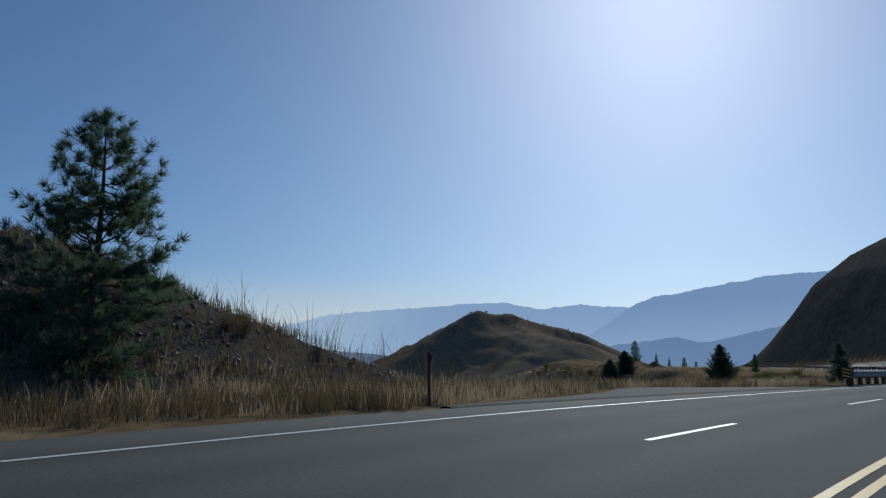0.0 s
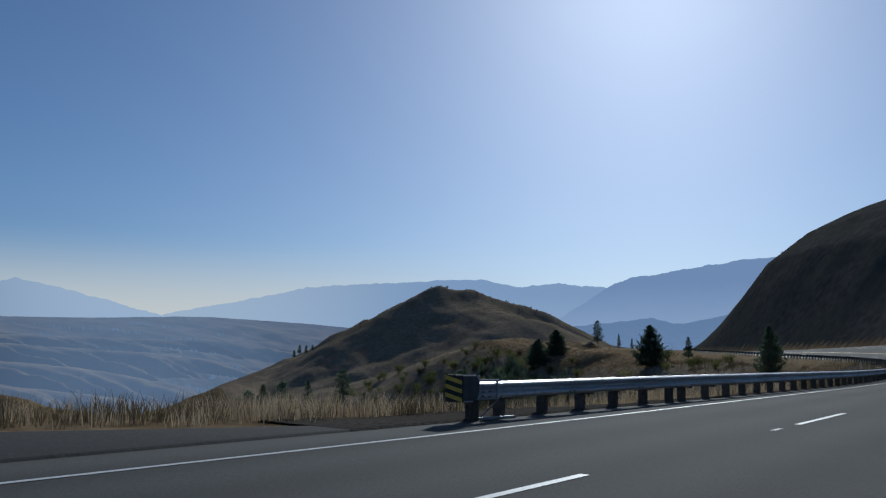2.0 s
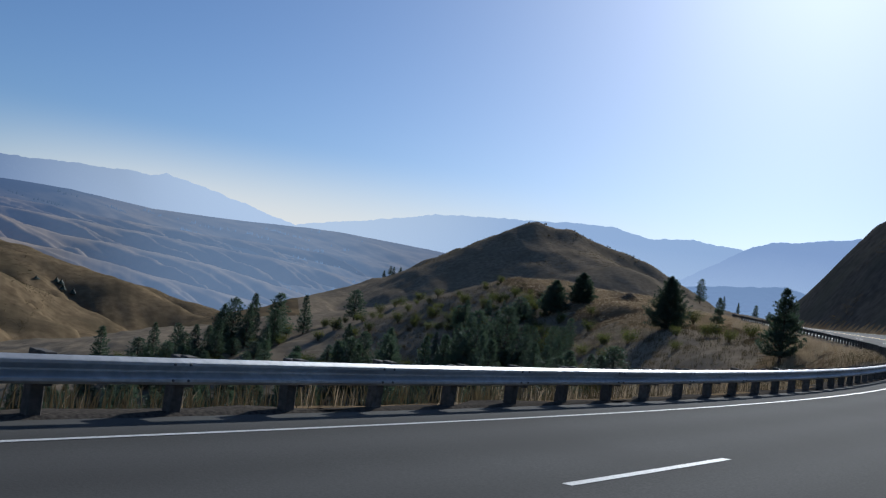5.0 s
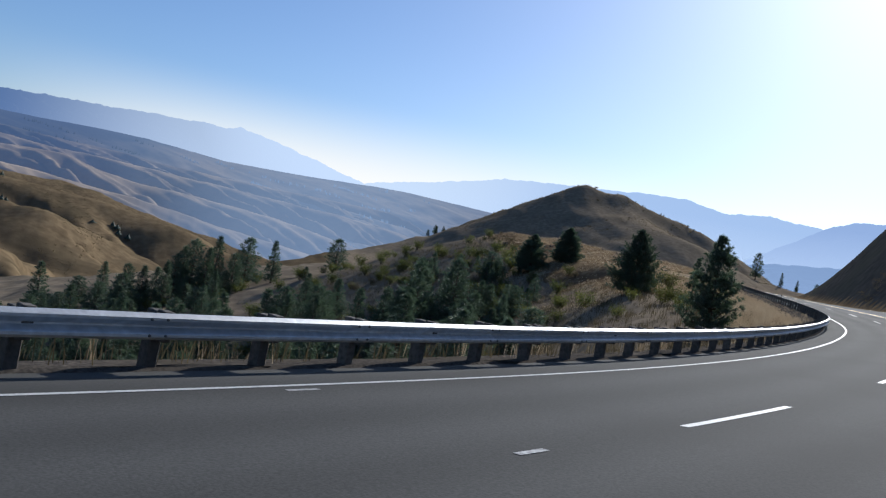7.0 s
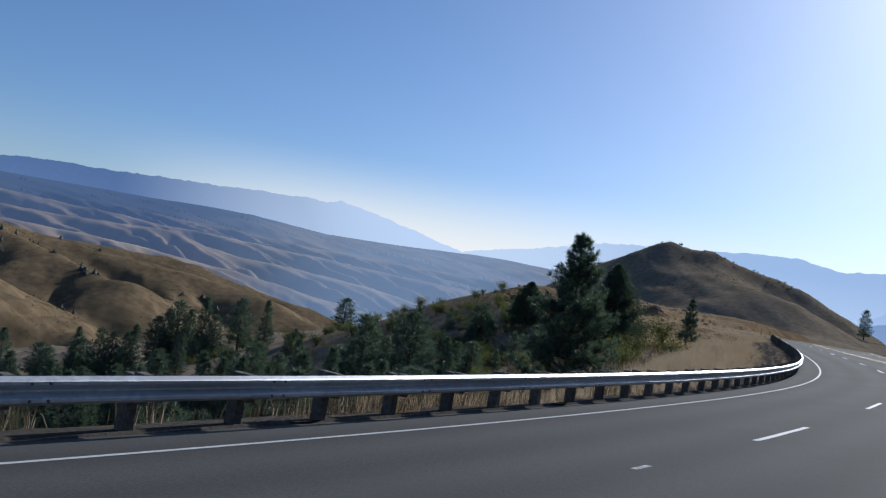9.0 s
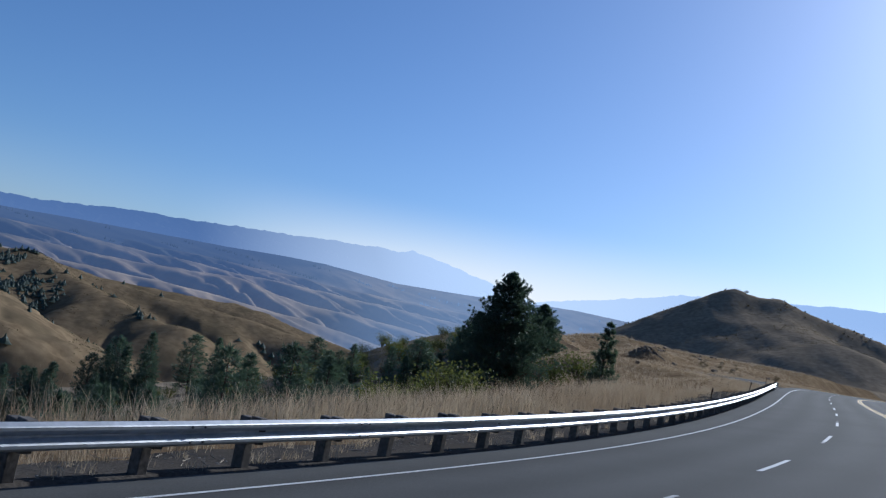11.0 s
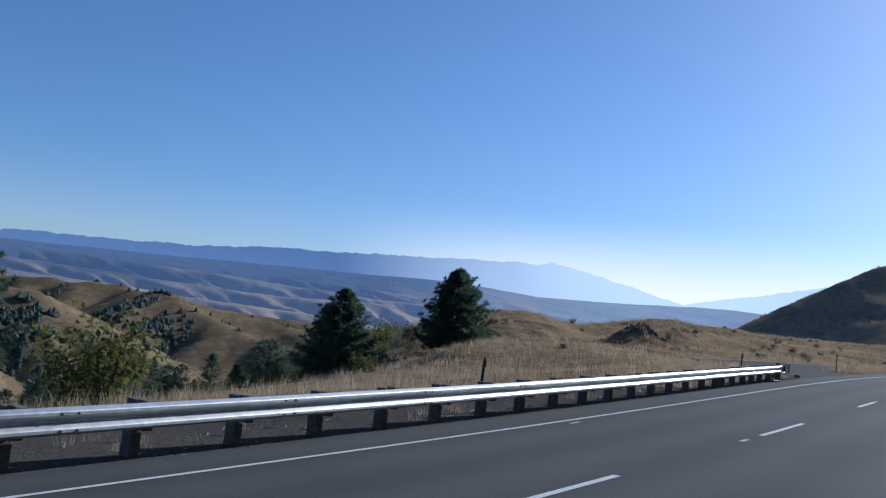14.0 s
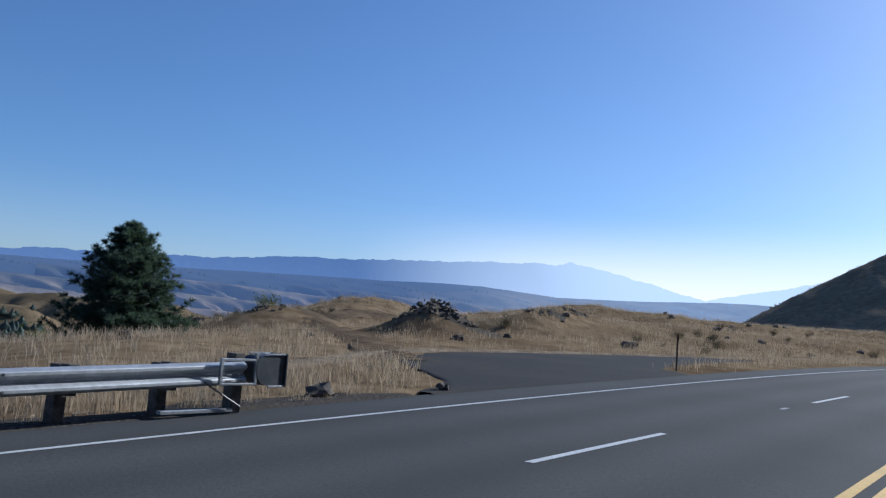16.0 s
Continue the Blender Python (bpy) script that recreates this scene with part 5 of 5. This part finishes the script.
blades("weeds", np.stack([xs, ys, zs], -1)[os_ > edge(ss_) + 6], rng, 8, 0.7, 0.25, "dry_brush", "brown weeds on the slope below the road", 0.02)
line_y = np.array([187.5, 195.0, 205.0, 214.0, 222.0, 230.0])
line_x = np.array([164.5, 160.5, 156.0, 151.5, 149.5, 151.5])
keep &= (np.abs(x - np.interp(y, line_y, line_x)) > 1.5 + 0.6 * np.sin(y)) | (y > 230) | (y < 187.5)
keep &= swell(x, y, 14, 58, 3) > -0.55
keep &= (np.abs(o - lane(s)) > 0.7) | (s < 257) | (s > 330)
blades("dry_grass", np.stack([x, y, z], -1)[keep], rng, 7, 0.42, 0.16, "dry_grass", "short dry grass over the knoll", 0.009)


# dark scree over the mound's face
n = 7000
x, y = rng.uniform(-14, 18, n), rng.uniform(17.5, 27, n)
z, s, o, _ = height(x, y)
ok = (o > edge(s) + 5.2) & (rng.uniform(size=n) < 0.25 + 0.6 * (swell(x, y, 5, 52, 2) > -0.2))
x, y, z = x[ok], y[ok], z[ok]
n = len(x)
r = 0.025 + 0.11 * rng.uniform(size=n) ** 3
v = np.repeat(np.stack([x, y, z], -1)[:, None], 6, 1)
for k in range(5):
    v[:, k, 0] += r * math.cos(k * 1.2566) * rng.uniform(0.6, 1.4, n)
    v[:, k, 1] += r * math.sin(k * 1.2566) * rng.uniform(0.6, 1.4, n)
    v[:, k, 2] -= 0.02
v[:, 5, 2] += r * rng.uniform(0.25, 0.7, n)
f = (np.arange(n)[:, None, None] * 6 + np.array([[k, (k + 1) % 5, 5] for k in range(5)])[None]).reshape(-1, 3)
tagged(part("scree", (v.reshape(-1, 3).tolist(), f.tolist()), M["scree_stone"]), "dark loose scree over the roadside mound", "scree", "", "stuff")


# rocks
def rock(seed, r=0.5):
    rng = np.random.RandomState(seed)
    bm = bmesh.new()
    bmesh.ops.create_icosphere(bm, subdivisions=2, radius=r)
    k = rng.normal(size=(5, 3))
    for v in bm.verts:
        n = v.co.normalized()
        v.co *= 0.8 + 0.22 * sum(math.sin(3 * n.dot(Vector(q)) + i) for i, q in enumerate(k)) / 2
        v.co.z *= 0.75
    me = bpy.data.meshes.new("rock")
    bm.to_mesh(me)
    bm.free()
    me.materials.append(M["rock"])
    return me


ROCKS = [rock(i) for i in range(4)]


def boulder(x, y, size, label, group="", up=0.0):
    o = new("rock", ROCKS[rnd.randrange(4)])
    o.matrix_basis = Matrix.Translation((x, y, ground_at(x, y) + up)) @ Matrix.Rotation(rnd.uniform(0, 6), 4, "Z") @ Matrix.Diagonal((size * rnd.uniform(0.8, 1.3), size * rnd.uniform(0.8, 1.2), size, 1))
    return tagged(o, label, "rock", group)


for x, y, r, hgt, n in [(160.35, 207.5, 2.3, 0.1, 110), (164.4, 220, 1.8, 0.05, 22), (165.8, 225.5, 1.8, 0.05, 22), (147, 215.6, 1.9, 0.05, 24), (145.2, 236.2, 0.8, 0.2, 4)]:
    for i in range(n):
        d, t = r * math.sqrt(rnd.random()), rnd.uniform(0, 6.3)
        boulder(x + d * math.cos(t), y + d * math.sin(t) * 0.7, rnd.uniform(0.14, 0.36), "dark basalt boulder in a heap on the knoll", "heaped boulders", hgt * (1 - d / r))
for i in range(40):
    x, y = rnd.uniform(140, 190), rnd.uniform(195, 268)
    if off_turnout(x, y):
        boulder(x, y, rnd.uniform(0.3, 1.0), "dark rock lying in dry grass", "scattered rocks", 0.05)
for i in range(36):
    x, y = rnd.uniform(-9, 9), rnd.uniform(19, 26)
    boulder(x, y, rnd.uniform(0.15, 0.5), "dark rock on the roadside mound", "rocks on the mound", 0.02)
for s, o, r in [(254.3, 1.9, 0.5), (257.3, 1.55, 0.28)]:
    x, y, z = at(s, float(edge(s)) + o)
    boulder(float(x), float(y), r, "dark rock beside the guardrail's end", "", 0.08)


# roadside marker posts
def marker(x, y, h, lean, label, mat="brown_pole"):
    base = thing("marker_post", label, "marker post", Matrix.Translation((x, y, ground_at(x, y))) @ pose(0, 0, 0, lean, lean * 0.4, 20), "marker posts")
    bm = bmesh.new()
    box(bm, 0.052, 0.04, h + 0.3, Matrix.Translation((0, 0, h / 2 - 0.15)), 0.008)
    part("pole", bm, M[mat], base)
    bm = bmesh.new()
    box(bm, 0.08, 0.012, 0.12, Matrix.Translation((0, -0.03, h - 0.12)), 0.003)
    part("reflector", bm, M["rust"], base)
    return base


for s, q, h, ln in [(13.1, 1.9, 1.05, 0), (227.65, 1.8, 1.2, 5), (248.0, 1.8, 1.2, 0), (270.9, 2.3, 1.2, 0), (207.5, 1.8, 1.15, 2)]:
    x, y = (float(c) for c in at(s, float(edge(s)) + q)[:2])
    marker(x, y, h, ln, "thin brown marker post standing in roadside grass")


# the rutted track that climbs the knoll, and what lies beside it
def draped(name, line, width, mat, label):
    """A strip that lies on the ground along a line of (x, y), with a ragged edge."""
    q = np.linspace(0, 1, 90)
    k = np.linspace(0, 1, len(line))
    cx, cy = glide(k, [c[0] for c in line], q), glide(k, [c[1] for c in line], q)
    tx, ty = np.gradient(cx), np.gradient(cy)
    ln = np.hypot(tx, ty)
    rows = []
    for w in np.linspace(-1, 1, 9):
        off = w * width * (0.75 + 0.2 * np.sin(9 * q + 2 * w) + 0.12 * np.sin(41 * q + 5 * w))
        x, y = cx - ty / ln * off, cy + tx / ln * off
        rows.append(np.stack([x, y, height(x, y)[0] + 0.05 - 0.1 * abs(w) ** 6 - 0.03 * (abs(abs(w) - 0.5) < 0.2)], -1))
    v = np.stack(rows, 1).reshape(-1, 3)
    return sheet(name, v, grid_faces(90, 9), [mat], label=label, category="track")


side_line = [tuple(float(c) for c in at(q, float(lane(q)))[:2]) for q in (257, 260, 264, 268, 272.5, 279, 285, 295, 310, 330)]
draped("track", side_line, 0.9, M["pale_track"], "pale dirt track through dry grass")
draped("track", list(zip(line_x.tolist(), line_y.tolist())), 1.6, M["dark_track"], "dark rutted dirt track climbing the grassy knoll")


def stump(x, y, h, r, lean):
    """A weathered stump: flared foot, furrowed sides, a ragged hollow top."""
    rng = np.random.RandomState(int(10 * x))
    v, f = [], []
    levels, sides = [(-0.15, 1.5), (0.0, 1.3), (0.15, 1.05), (0.6, 0.95), (1.0, 0.9), (0.97, 0.55)], 14
    for q, w in levels:
        for k in range(sides):
            t = 2 * math.pi * k / sides
            d = r * w * (1 + 0.12 * math.sin(5 * t) + 0.06 * rng.normal())
            v.append((d * math.cos(t), d * math.sin(t), h * q + (0.05 * h * rng.normal() if q > 0.9 else 0)))
    for j in range(len(levels) - 1):
        for k in range(sides):
            a, b = j * sides + k, j * sides + (k + 1) % sides
            f.append((a, b, b + sides, a + sides))
    f.append(tuple(range((len(levels) - 1) * sides, len(levels) * sides)))
    ob = part("stump", (v, f), M["bark"])
    ob.matrix_basis = Matrix.Translation((x, y, ground_at(x, y))) @ pose(0, 0, 0, lean, 0, 40 * lean)
    return tagged(ob, "weathered brown tree stump in dry grass", "stump", "stumps on the knoll")


for x, y, h, r, lean in [(137.7, 221.1, 0.7, 0.45, 4), (139.1, 221.6, 0.8, 0.5, -6), (155.0, 187.7, 0.28, 0.2, 8)]:
    stump(x, y, h, r, lean)
